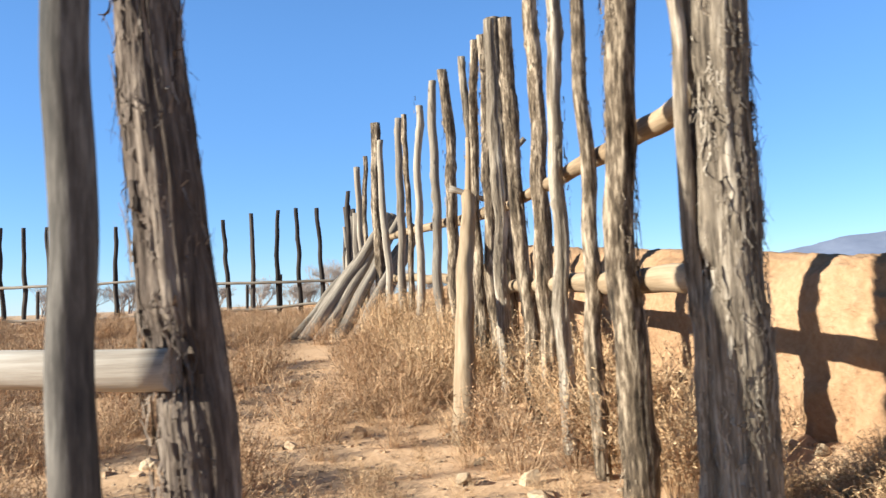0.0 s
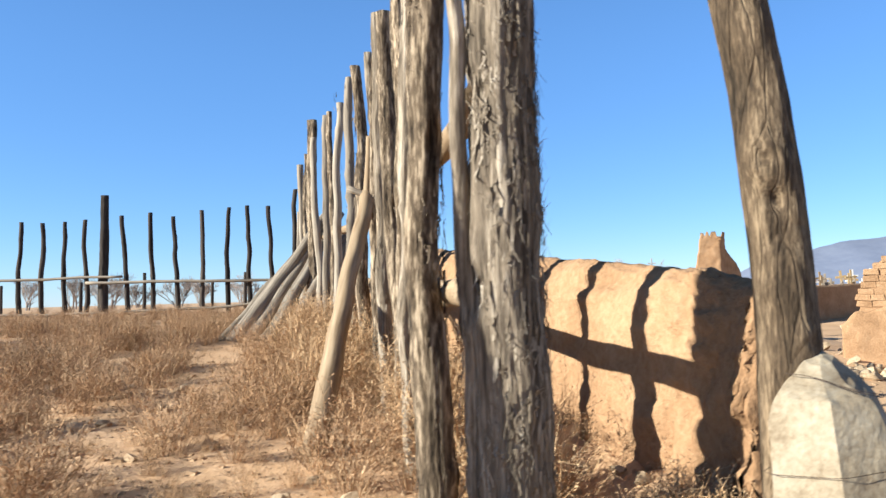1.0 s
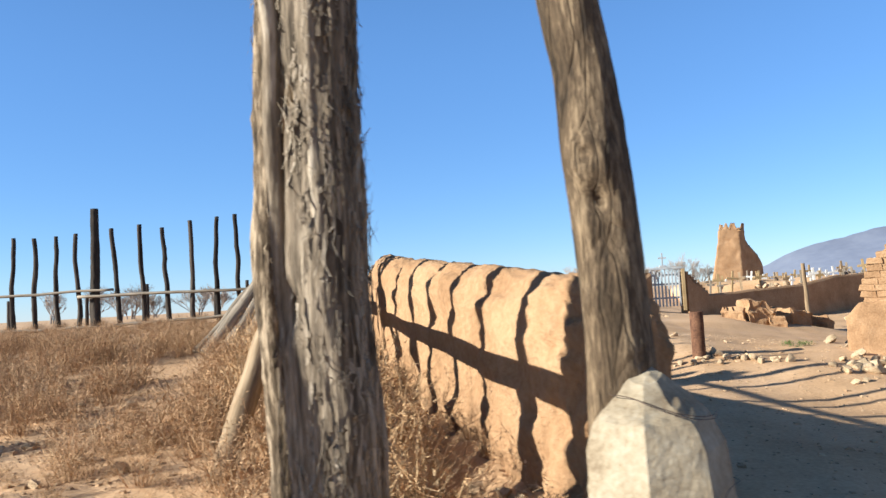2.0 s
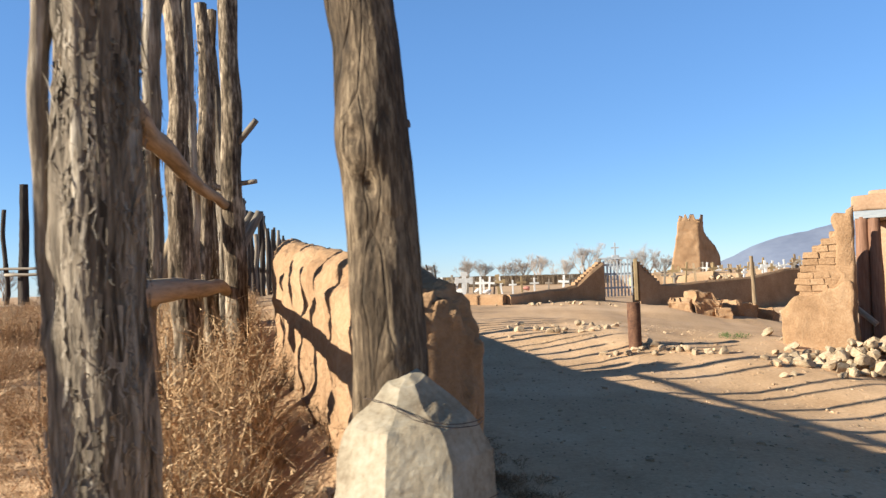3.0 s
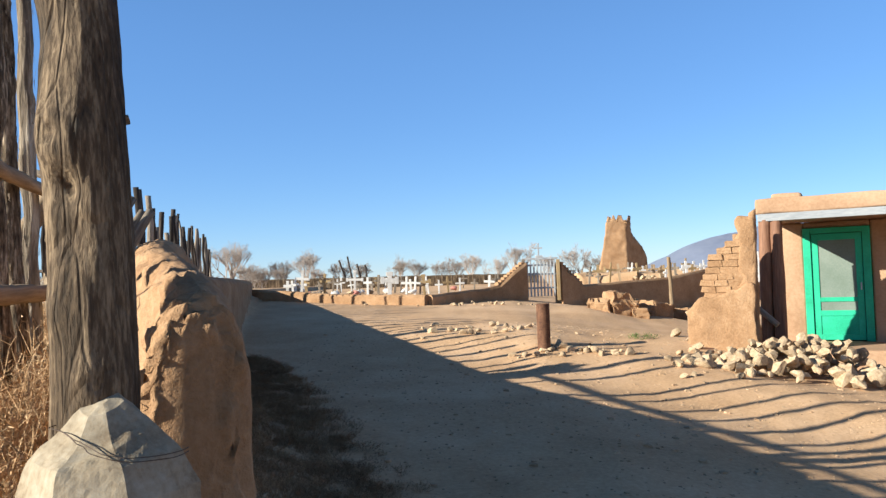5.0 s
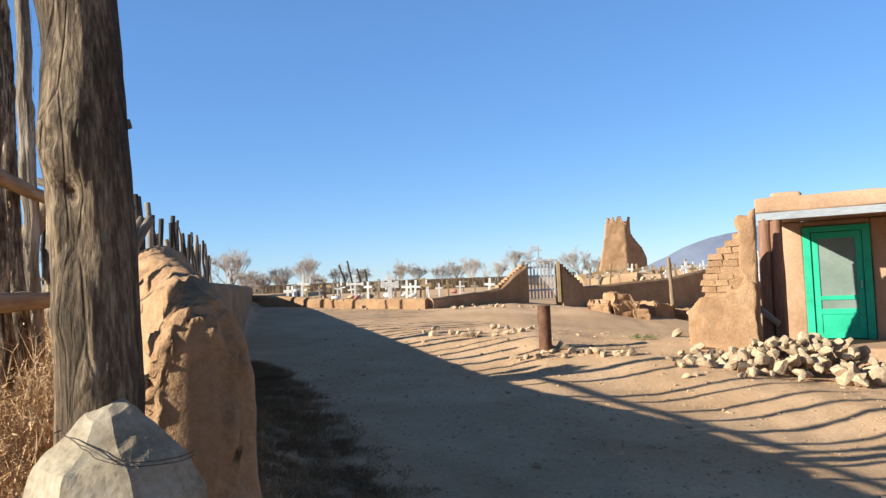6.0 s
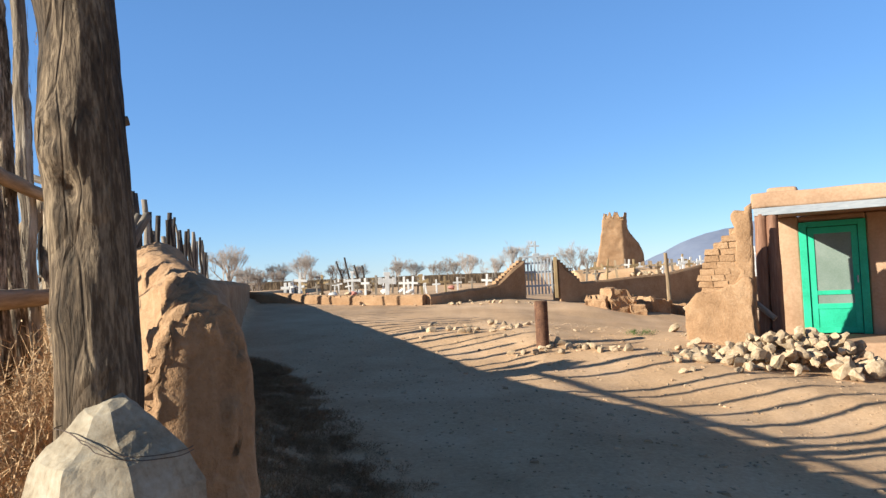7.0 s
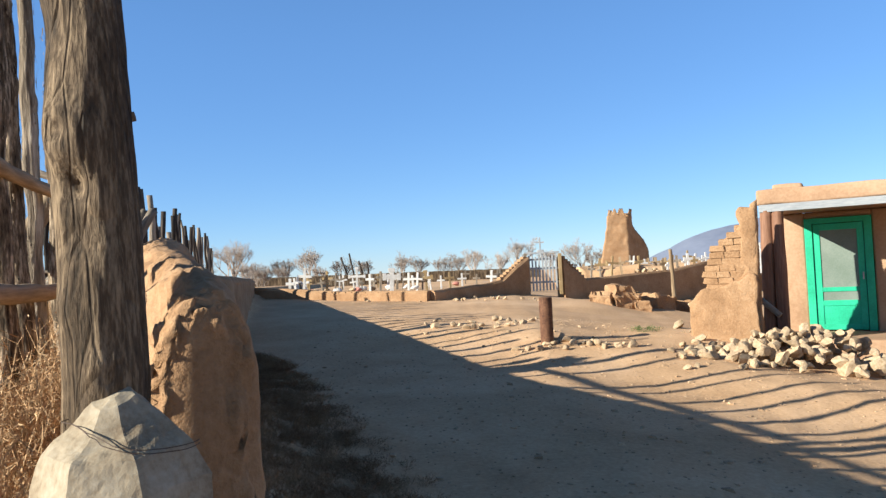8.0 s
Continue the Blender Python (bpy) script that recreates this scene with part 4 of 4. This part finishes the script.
def cross(x, y, z, h, material, label, arm=0.62, fat=0.09, lean=0.0, group="grave crosses", trefoil=False):
    ob = thing("grave_cross", (x, y, z), label, "cross", group)
    ob.matrix_basis = pose(x, y, z - 0.40, 0, lean, rs.uniform(-12, 12))
    part("upright", box(bmesh.new(), (-fat / 2, -0.025, 0), (fat / 2, 0.025, h + 0.40), 0.008), material, ob)
    bm = bmesh.new()
    w = h * arm / 2
    box(bm, (-w, -0.029, h * 0.62 + 0.40 - fat / 2), (w, 0.029, h * 0.62 + 0.40 + fat / 2), 0.008)
    if trefoil:
        for px in (-w, w):
            box(bm, (px - fat * 0.45, -0.031, h * 0.62 + 0.40 - fat * 0.8), (px + fat * 0.45, 0.031, h * 0.62 + 0.40 + fat * 0.8), 0.01)
        box(bm, (-fat * 0.8, -0.031, h + 0.40 - fat * 0.9), (fat * 0.8, 0.031, h + 0.40), 0.01)
    part("crossarm", bm, material, ob)


WH, WD = "white painted wooden grave cross", "bare tan wooden grave cross"
GZ = 1.0
for x, z1, h, mt, lb, fat, tre in ((-3.06, 1.95, 0.80, WHITE, WH, 0.09, False), (-1.23, 1.88, 0.85, WHITE, WH, 0.08, True), (-0.02, 1.79, 0.80, WHITE, WH, 0.15, True), (0.53, 1.61, 0.62, WHITE, WH, 0.08, False),
                                   (0.85, 1.6, 0.6, WHITE, WH, 0.07, False), (1.25, 1.66, 0.70, YELLOW_WOOD, WD, 0.10, True), (1.0, 1.55, 0.6, GREY_WOOD, WD, 0.06, False), (2.03, 1.56, 0.55, YELLOW_WOOD, WD, 0.07, False),
                                   (2.45, 1.5, 0.5, WHITE, WH, 0.06, False), (3.4, 1.56, 0.6, WHITE, WH, 0.08, False), (-1.92, 1.71, 0.6, GREY_WOOD, WD, 0.06, False), (-2.3, 1.8, 0.7, YELLOW_WOOD, WD, 0.08, False),
                                   (-3.7, 1.6, 0.5, WHITE, WH, 0.10, False), (2.9, 1.45, 0.4, GREY_WOOD, WD, 0.06, False), (1.7, 1.45, 0.45, WHITE, WH, 0.06, False)):
    cross(x, 28.0 + rs.uniform(-0.6, 0.6), z1 - h, h, mt, lb, fat=fat, lean=rs.uniform(-5, 5), trefoil=tre)
for _ in range(30):
    x, y = rs.uniform(-4.5, 4.2), rs.uniform(28.5, 36)
    cross(x, y, 1.12, rs.uniform(0.3, 0.62), (WHITE, GREY_WOOD, YELLOW_WOOD, GREY_WOOD)[rs.randrange(4)], "small weathered grave cross", fat=rs.uniform(0.05, 0.09), lean=rs.uniform(-8, 8), group="small far crosses")
for _ in range(64):
    x, y = rs.uniform(7.3, 15.5), rs.uniform(29.8, 37)
    cross(x, y, 1.15 + 0.04 * (x - 8), rs.uniform(0.3, 0.75), (WHITE, TAN_WOOD, GREY_WOOD, YELLOW_WOOD)[rs.randrange(4)], "small weathered grave cross", fat=rs.uniform(0.06, 0.10), lean=rs.uniform(-8, 8), group="small far crosses")
mound = part("grave_mound", slab((-4.5, -3, -0.6), (4.5, 4, 0.45), 0.25, 0.6, 0.3, 8.0), EARTH, None, smooth=True)
mound.matrix_basis = pose(11.5, 35.5, 1.0)
tagged(mound, "raised earth mound crowded with grave crosses", "mound", kind="structure")
low_wall("wall_far", [(-9.0, 41.0, 1.75), (-2.0, 42.0, 1.70), (6.5, 43.0, 1.62)], 0.4, OLD_TIMBER, "far dark weathered wall behind the graveyard")
for _ in range(70):
    x, y = rs.uniform(7.5, 15.5), rs.uniform(32.2, 33.4)
    stone(x, y, 1.22 + (y - 32.2) * 0.12, rs.uniform(0.08, 0.2), None, "pale stone among the graves on the mound", "grave stones")
for _ in range(22):
    x, y = rs.uniform(-4, 4), rs.uniform(26.5, 31)
    ob = part("grave_flower", stone_mesh(rs.randrange(999), (0.16, 0.12, 0.10), 3, 2), (WHITE, WHITE, COBBLE, CLOTH_RED, COBBLE)[rs.randrange(5)], None)
    ob.matrix_basis = pose(x, y, 1.10)
    tagged(ob, "small bunch of faded grave flowers", "flowers", "grave flowers")
for bx, tx, tz in ((-4.05, -4.6, 2.75), (-3.75, -4.1, 2.95), (-3.2, -3.55, 2.5), (-2.9, -3.1, 2.45)):
    ob = log_between("leaning_stake", (bx, 46, 1.0), (tx, 46, tz), 0.06, 0.05, BARK_DARK, None, "", seed=bx, segs=8, step=0.3, ridge=0.05, bend=0.03)
    tagged(ob, "dark tilted stake standing behind the graves", "stake", "tilted stakes")

# ---------------------------------------------------------------- the ruined bell tower
tower = thing("ruined_tower", (11.6, 44.6, 1.0), "ruined tan adobe bell tower with a broken sloping shoulder", "ruin")


def tower_body():
    """Four battered sides that meet in a corner; a broken crown of teeth."""
    bm = bmesh.new()
    levels, cols, loops = 44, 12, []
    for i in range(levels + 1):
        z = -0.4 + 4.05 * i / levels
        left = float(np.interp(z, (-0.4, 0.4, 2.0, 3.6), (1.78, 1.66, 1.27, 1.06)))
        right = float(np.interp(z, (-0.4, 2.5, 3.65), (0.34, 0.25, 0.27)))
        lean = -0.05 * smooth(1.0, 3.5, z)
        c = Vector((lean, 0.0, z))
        e = Vector((right, 0.84 * right, z))
        w = Vector((-left, 0.09 * left, z))
        b = Vector((right * 0.6 - left * 0.8, 0.84 * right + 1.1, z))
        loop = []
        for p, q in ((c, e), (e, b), (b, w), (w, c)):
            for k in range(cols):
                loop.append(bm.verts.new(p.lerp(q, k / cols)))
        loops.append(loop)
    n = len(loops[0])
    for a, b in zip(loops, loops[1:]):
        for k in range(n):
            bm.faces.new((a[k], a[(k + 1) % n], b[(k + 1) % n], b[k]))
    for k, v in enumerate(loops[-1]):                       # broken teeth round the top
        dip = 0.26 if n3(k * 0.47, 5.5, 0.3) > 0.02 else 0.0
        v.co.z += 0.05 * n3(k * 1.3, 2, 2) - dip
        loops[-2][k].co.z -= dip
        loops[-3][k].co.z -= dip * 0.8
        loops[-4][k].co.z -= dip * 0.4
    inner = [bm.verts.new(v.co * 0.82 + Vector((-0.06, 0.07, 0))) for v in loops[-1]]
    for v in inner:
        v.co.z = min(v.co.z + 0.45, 3.18)
    for k in range(n):
        bm.faces.new((loops[-1][k], loops[-1][(k + 1) % n], inner[(k + 1) % n], inner[k]))
    bm.faces.new(inner)
    return bm


part("tower_body", lumpy(lumpy(tower_body(), 0.045, 1.6, 6.0), 0.03, 5.0, 3.0), ADOBE, tower, smooth=True)
bm = bmesh.new()
ridge_line = [(0.30, 3.0), (0.42, 2.72), (0.60, 2.46), (0.95, 2.22), (1.30, 1.95), (1.52, 1.66), (1.70, 1.32), (1.80, 0.7), (1.86, -0.4)]
along_x, along_y = math.cos(radians(40)), math.sin(radians(40))
tops = []
for k in range(40):
    d = 0.05 + 1.8 * k / 39
    z = float(np.interp(d, [p[0] for p in ridge_line], [p[1] for p in ridge_line])) + 0.06 * n3(d * 6, 1, 4)
    columns = []
    for thick_off in (0.0, 0.55):
        ox, oy = d * along_x - thick_off * along_y, d * along_y + thick_off * along_x
        columns.append([bm.verts.new((ox, oy + 0.03, -0.4 + (z + 0.4) * q / 14)) for q in range(15)])
    tops.append(columns)
for a, b in zip(tops, tops[1:]):
    for q in range(14):
        bm.faces.new((a[0][q], b[0][q], b[0][q + 1], a[0][q + 1]))
        bm.faces.new((b[1][q], a[1][q], a[1][q + 1], b[1][q + 1]))
    bm.faces.new((a[0][14], b[0][14], b[1][14], a[1][14]))
for q in range(14):
    bm.faces.new((tops[-1][0][q], tops[-1][1][q], tops[-1][1][q + 1], tops[-1][0][q + 1]))
part("shoulder", lumpy(lumpy(bm, 0.03, 2.0, 2.0), 0.03, 5.0, 3.0), ADOBE, tower, "broken sloping wall stub", smooth=True)

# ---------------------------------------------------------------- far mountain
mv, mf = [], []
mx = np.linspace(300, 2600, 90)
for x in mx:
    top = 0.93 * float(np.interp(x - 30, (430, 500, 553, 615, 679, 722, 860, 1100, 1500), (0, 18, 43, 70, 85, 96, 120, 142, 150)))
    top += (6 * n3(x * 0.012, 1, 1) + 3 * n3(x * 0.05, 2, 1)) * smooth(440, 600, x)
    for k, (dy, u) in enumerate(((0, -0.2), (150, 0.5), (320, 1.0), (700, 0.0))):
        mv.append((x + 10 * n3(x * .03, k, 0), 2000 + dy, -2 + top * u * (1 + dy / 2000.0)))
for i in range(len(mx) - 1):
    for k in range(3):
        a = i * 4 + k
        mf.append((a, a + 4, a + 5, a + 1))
# backdrop ridge; its haze is only in the material's colour
mountain = mesh_object("backdrop_mountain", mv, mf, HAZED_MOUNTAIN)
tagged(mountain, "mountain ridge on the horizon with blue haze painted into its colour", "mountain", kind="structure")


# ---------------------------------------------------------------- bare trees
def bare_tree(x, y, h, seed, spread_w=0.55):
    rnd = random.Random(seed)
    tree = thing("bare_tree", (x, y, 1.05), "leafless grey-brown winter tree with a fine twig crown", "tree", "bare winter trees")
    tv, tf, cv, cf = [], [], [], []

    def limb(vs, fs, a, b, ra, rb, sides=4):
        d = (b - a).normalized()
        u = d.orthogonal().normalized()
        w = d.cross(u)
        base = len(vs)
        for p, r in ((a, ra), (b, rb)):
            for k in range(sides):
                t = 2 * math.pi * k / sides
                vs.append(tuple(p + u * (r * math.cos(t)) + w * (r * math.sin(t))))
        for k in range(sides):
            fs.append((base + k, base + (k + 1) % sides, base + sides + (k + 1) % sides, base + sides + k))

    def grow(p, d, length, r, depth):
        b = p + d * length
        vs, fs = (tv, tf) if depth < 1 else (cv, cf)
        limb(vs, fs, p, b, r, r * 0.7, 6 if depth < 1 else 3)
        if depth >= 6:
            return
        for _ in range(rnd.choice((2, 3, 3))):
            nd = (d + Vector((rnd.uniform(-1, 1), rnd.uniform(-1, 1), rnd.uniform(-0.25, 0.75))) * spread_w * 1.2).normalized()
            grow(p + d * length * rnd.uniform(0.55, 1.0), nd, length * rnd.uniform(0.6, 0.85), max(r * 0.6, 0.0042), depth + 1)

    for _ in range(5):
        grow(Vector((rnd.uniform(-.2, .2), rnd.uniform(-.2, .2), -0.1)), Vector((rnd.uniform(-.35, .35), rnd.uniform(-.3, .3), 1)).normalized(), h * 0.25, h * 0.014, 0)
    mesh_object("trunk", tv, tf, TWIG, tree)
    mesh_object("crown", cv, cf, TWIG, tree, smooth=False)


for x, y, h, sd in ((-15.0, 60, 5.6, 1), (-11.5, 62, 3.4, 2), (-8.6, 58, 3.9, 3), (-6.8, 60, 3.0, 4), (-2.7, 62, 3.2, 5), (-1.4, 64, 2.7, 6), (3.2, 60, 3.2, 7), (6.6, 61, 4.2, 8), (11.0, 60, 3.4, 9), (12.5, 62, 2.8, 10),
                    (-22, 42, 3.3, 11), (-19, 44, 2.9, 12), (-16, 40, 2.6, 13), (-13, 38, 2.4, 14), (-26, 45, 3.5, 15), (-31, 48, 3.3, 16), (-12.5, 45, 2.9, 17), (-21, 39, 2.4, 26), (-17.5, 36, 2.2, 25), (-10.8, 36, 2.2, 24), (-6.0, 33, 1.7, 23), (-7.2, 36, 2.0, 22), (-9.5, 34, 1.9, 21), (-10.2, 56, 2.3, 31), (-4.6, 57, 2.6, 32), (0.8, 58, 2.4, 33), (4.9, 58, 2.5, 34), (8.6, 59, 2.8, 35), (-7.7, 55, 2.1, 36), (1.9, 62, 3.0, 37), (14.5, 60, 3.2, 38)):
    bare_tree(x, y, h, sd)


# ---------------------------------------------------------------- weeds
def bush_template(seed, stems, height, radius, blade):
    """Triangles of one dry bush: thin stems that branch, with small dry bits on them."""
    rnd = random.Random(seed)
    tris = []

    def sliver(p, q, w):
        s = Vector((rnd.uniform(-1, 1), rnd.uniform(-1, 1), rnd.uniform(-0.3, 0.3))).normalized() * w
        tris.append((p - s, p + s, q))

    for _ in range(stems):
        a = rnd.uniform(0, 2 * math.pi)
        out = rnd.uniform(0.15, 1.0) * radius
        h = height * rnd.uniform(0.45, 1.0) * (1 - 0.35 * out / radius)
        p0 = Vector((math.cos(a) * out * 0.25, math.sin(a) * out * 0.25, -0.02))
        p1 = Vector((math.cos(a) * out * 0.7, math.sin(a) * out * 0.7, h * 0.6))
        p2 = Vector((math.cos(a) * out, math.sin(a) * out, h)) + Vector((rnd.uniform(-.05, .05), rnd.uniform(-.05, .05), 0))
        sliver(p0, p1, blade * 0.5)
        sliver(p1, p2, blade * 0.5)
        for _ in range(5):
            u = rnd.uniform(0.25, 1.0)
            p = p0.lerp(p1, u / 0.6) if u < 0.6 else p1.lerp(p2, (u - 0.6) / 0.4)
            q = p + Vector((rnd.uniform(-1, 1), rnd.uniform(-1, 1), rnd.uniform(-0.1, 1.0))).normalized() * rnd.uniform(0.04, 0.12) * (height / 0.45)
            sliver(p, q, blade * 0.42)
            for _ in range(2):
                c = p.lerp(q, rnd.uniform(0.4, 1.0))
                sliver(c, c + Vector((rnd.uniform(-1, 1), rnd.uniform(-1, 1), rnd.uniform(-0.6, 1))).normalized() * rnd.uniform(0.009, 0.024), blade * 0.8)
    return np.array([[tuple(v) for v in t] for t in tris], dtype=np.float32)


def scatter(name, templates, places, material, label):
    chunks = []
    rnd = np.random.RandomState(len(places))
    for x, y, s in places:
        t = templates[rnd.randint(len(templates))]
        a = rnd.uniform(0, 6.283)
        ca, sa = math.cos(a), math.sin(a)
        rot = np.array([[ca, sa, 0], [-sa, ca, 0], [0, 0, 1]], dtype=np.float32) * s
        chunks.append(t.reshape(-1, 3) @ rot + np.array([x, y, ground_z(x, y)], dtype=np.float32))
    v = np.concatenate(chunks)
    n = len(v)
    me = bpy.data.meshes.new(name)
    me.vertices.add(n)
    me.vertices.foreach_set("co", v.ravel())
    me.loops.add(n)
    me.loops.foreach_set("vertex_index", np.arange(n, dtype=np.int32))
    me.polygons.add(n // 3)
    me.polygons.foreach_set("loop_start", np.arange(0, n, 3, dtype=np.int32))
    me.update(calc_edges=True)
    me.validate()
    me.materials.append(material)
    return tagged(new(name, me), label, "weeds", kind="stuff")


rw = random.Random(77)
places = []
while len(places) < 1500:
    x, y = rw.uniform(-9.5, 0.6), rw.uniform(2.2, 13.2)
    if wall_x(y) - x < 1.0 or y < 2.6 and x > -2.0:
        continue
    path_x = -1.55 - 0.12 * (y - 4) + 0.25 * math.sin(y * 1.3)
    if abs(x - path_x) < 0.32 and y < 8:
        continue
    if x > -1.1 and y < 4.4 and rw.random() < 0.8:
        continue
    if n3(x * 0.7, y * 0.7, 4) < -0.28 or n3(x * 2.3, y * 2.3, 9) < -0.16:
        continue
    places.append((x, y, rw.uniform(0.6, 1.15) * (1 - 0.45 * smooth(9.0, 12.0, y))))
fine = [bush_template(k, 52, 0.42, 0.31, 0.0046) for k in range(5)]
scatter("dry_weeds", fine, places, WEED, "dense reddish dry tumbleweed brush covering the plot")
places = []
for _ in range(150):
    y = rw.uniform(2.75, 9.0)
    line = float(np.interp(y, (2.3, 3.75, 4.58, 5.7, 9.0), (0.95, 0.50, 0.27, 0.05, -1.4)))
    x = rw.uniform(line + 0.10, max(line + 0.2, wall_x(y) - 0.60)) if y < 5.2 else wall_x(y) - rw.uniform(0.55, 1.25)
    places.append((x, y, rw.uniform(0.7, 1.45) * (1.0 if y > 3 else 0.8)))
tall = [bush_template(20 + k, 60, 0.55, 0.28, 0.0044) for k in range(4)]
scatter("fence_weeds", tall, places, STRAW, "tall dry straw-coloured weeds along the fence foot")
places = []
for _ in range(140):
    y = rw.uniform(2.2, 8.5)
    x = wall_x(y) + 0.25 + abs(rw.gauss(0, 0.45))
    places.append((x, y, rw.uniform(0.15, 0.40)))
for _ in range(120):
    places.append((rw.gauss(-0.3, 0.8), rw.uniform(2.4, 5.0), rw.uniform(0.15, 0.5)))
for _ in range(60):
    y = rw.uniform(2.25, 2.65)
    places.append((wall_x(y) - rw.uniform(0.30, 0.75), y, rw.uniform(0.3, 0.8)))
scatter("ground_litter", fine, places, STRAW, "short dry straw litter on the bare ground")
places = []
while len(places) < 4200:
    y = 3.0 + 10.2 * rw.random()
    edge = float(np.interp(y, (3.0, 6.3, 9.8, 12.3, 13.3), (2.1, 2.0, 1.65, 1.1, 0.6))) + 0.15 * n3(y * 1.7, 3, 3)
    d = rw.uniform(0.16, edge)
    x = wall_x(y) + d
    if n3(x * 3.3, y * 3.3, 8) < -0.30 or rw.random() < smooth(0.65, 1.0, d / edge) * 0.8:
        continue
    places.append((x, y, rw.uniform(0.16, 0.36)))
bank_places = places
places = []
while len(places) < 900:
    x, y = rw.uniform(-6.0, 0.9), 2.3 + 7.0 * rw.random() ** 1.3
    if wall_x(y) - x > 0.35:
        places.append((x, y, rw.uniform(0.10, 0.30)))
for _ in range(120):
    y = rw.uniform(2.25, 2.75)
    places.append((wall_x(y) - rw.uniform(0.25, 0.7), y, rw.uniform(0.25, 0.6)))
scatter("plot_litter", [bush_template(80 + k, 14, 0.28, 0.42, 0.010) for k in range(4)], places, DEAD_WEED, "brown dead stalks and litter lying on the plot")
scatter("green_weeds", [bush_template(95 + k, 14, 0.16, 0.22, 0.010) for k in range(2)], [(5.75 + rw.gauss(0, 0.22), 14.6 + rw.gauss(0, 0.2), rw.uniform(0.3, 0.7)) for _ in range(14)], GREEN_WEED, "sparse low green weeds on the bare ground")
places = bank_places
scatter("bank_weeds", [bush_template(60 + k, 15, 0.30, 0.46, 0.012) for k in range(4)], places, DEAD_WEED, "dark matted dead weeds on the bank below the wall")


def gravel(name, count, place, sizes, material, label, seed):
    """Loose clods and pebbles, each a small broken block."""
    rnd = np.random.RandomState(seed)
    v, f = [], []
    for _ in range(count):
        x, y = place(rnd)
        z = ground_z(x, y)
        sz = rnd.uniform(*sizes) * (1 + (rnd.rand() < 0.06) * 1.5)
        base = len(v)
        for a, b, c in ((-1, -1, -.6), (1, -1, -.6), (1, 1, -.6), (-1, 1, -.6), (-.6, -.6, .6), (.6, -.6, .6), (.6, .6, .6), (-.6, .6, .6)):
            j = rnd.uniform(0.5, 1.2, 3) * sz
            v.append((x + a * j[0], y + b * j[1], z + c * j[2] * 0.7))
        f += [(base + 4, base + 5, base + 6, base + 7), (base, base + 1, base + 5, base + 4), (base + 1, base + 2, base + 6, base + 5), (base + 2, base + 3, base + 7, base + 6), (base + 3, base, base + 4, base + 7)]
    ob = mesh_object(name, v, f, material, smooth=False)
    return tagged(ob, label, "gravel", kind="stuff")


def on_lane(rnd):
    while True:
        x, y = rnd.uniform(0.0, 9.5), 4.0 + 13 * rnd.rand() ** 1.2
        if x - wall_x(y) > 0.5:
            return x, y


def on_plot(rnd):
    while True:
        x, y = rnd.uniform(-4.0, 2.0), rnd.uniform(2.2, 7.5)
        if wall_x(y) - x > 0.2:
            return x, y


gravel("lane_gravel", 5200, on_lane, (0.006, 0.020), EARTH_CLOD, "small clods and pebbles strewn on the dirt lane", 5)
gravel("plot_clods", 3000, on_plot, (0.006, 0.024), EARTH_CLOD, "dry clods and pebbles on the weedy plot", 6)
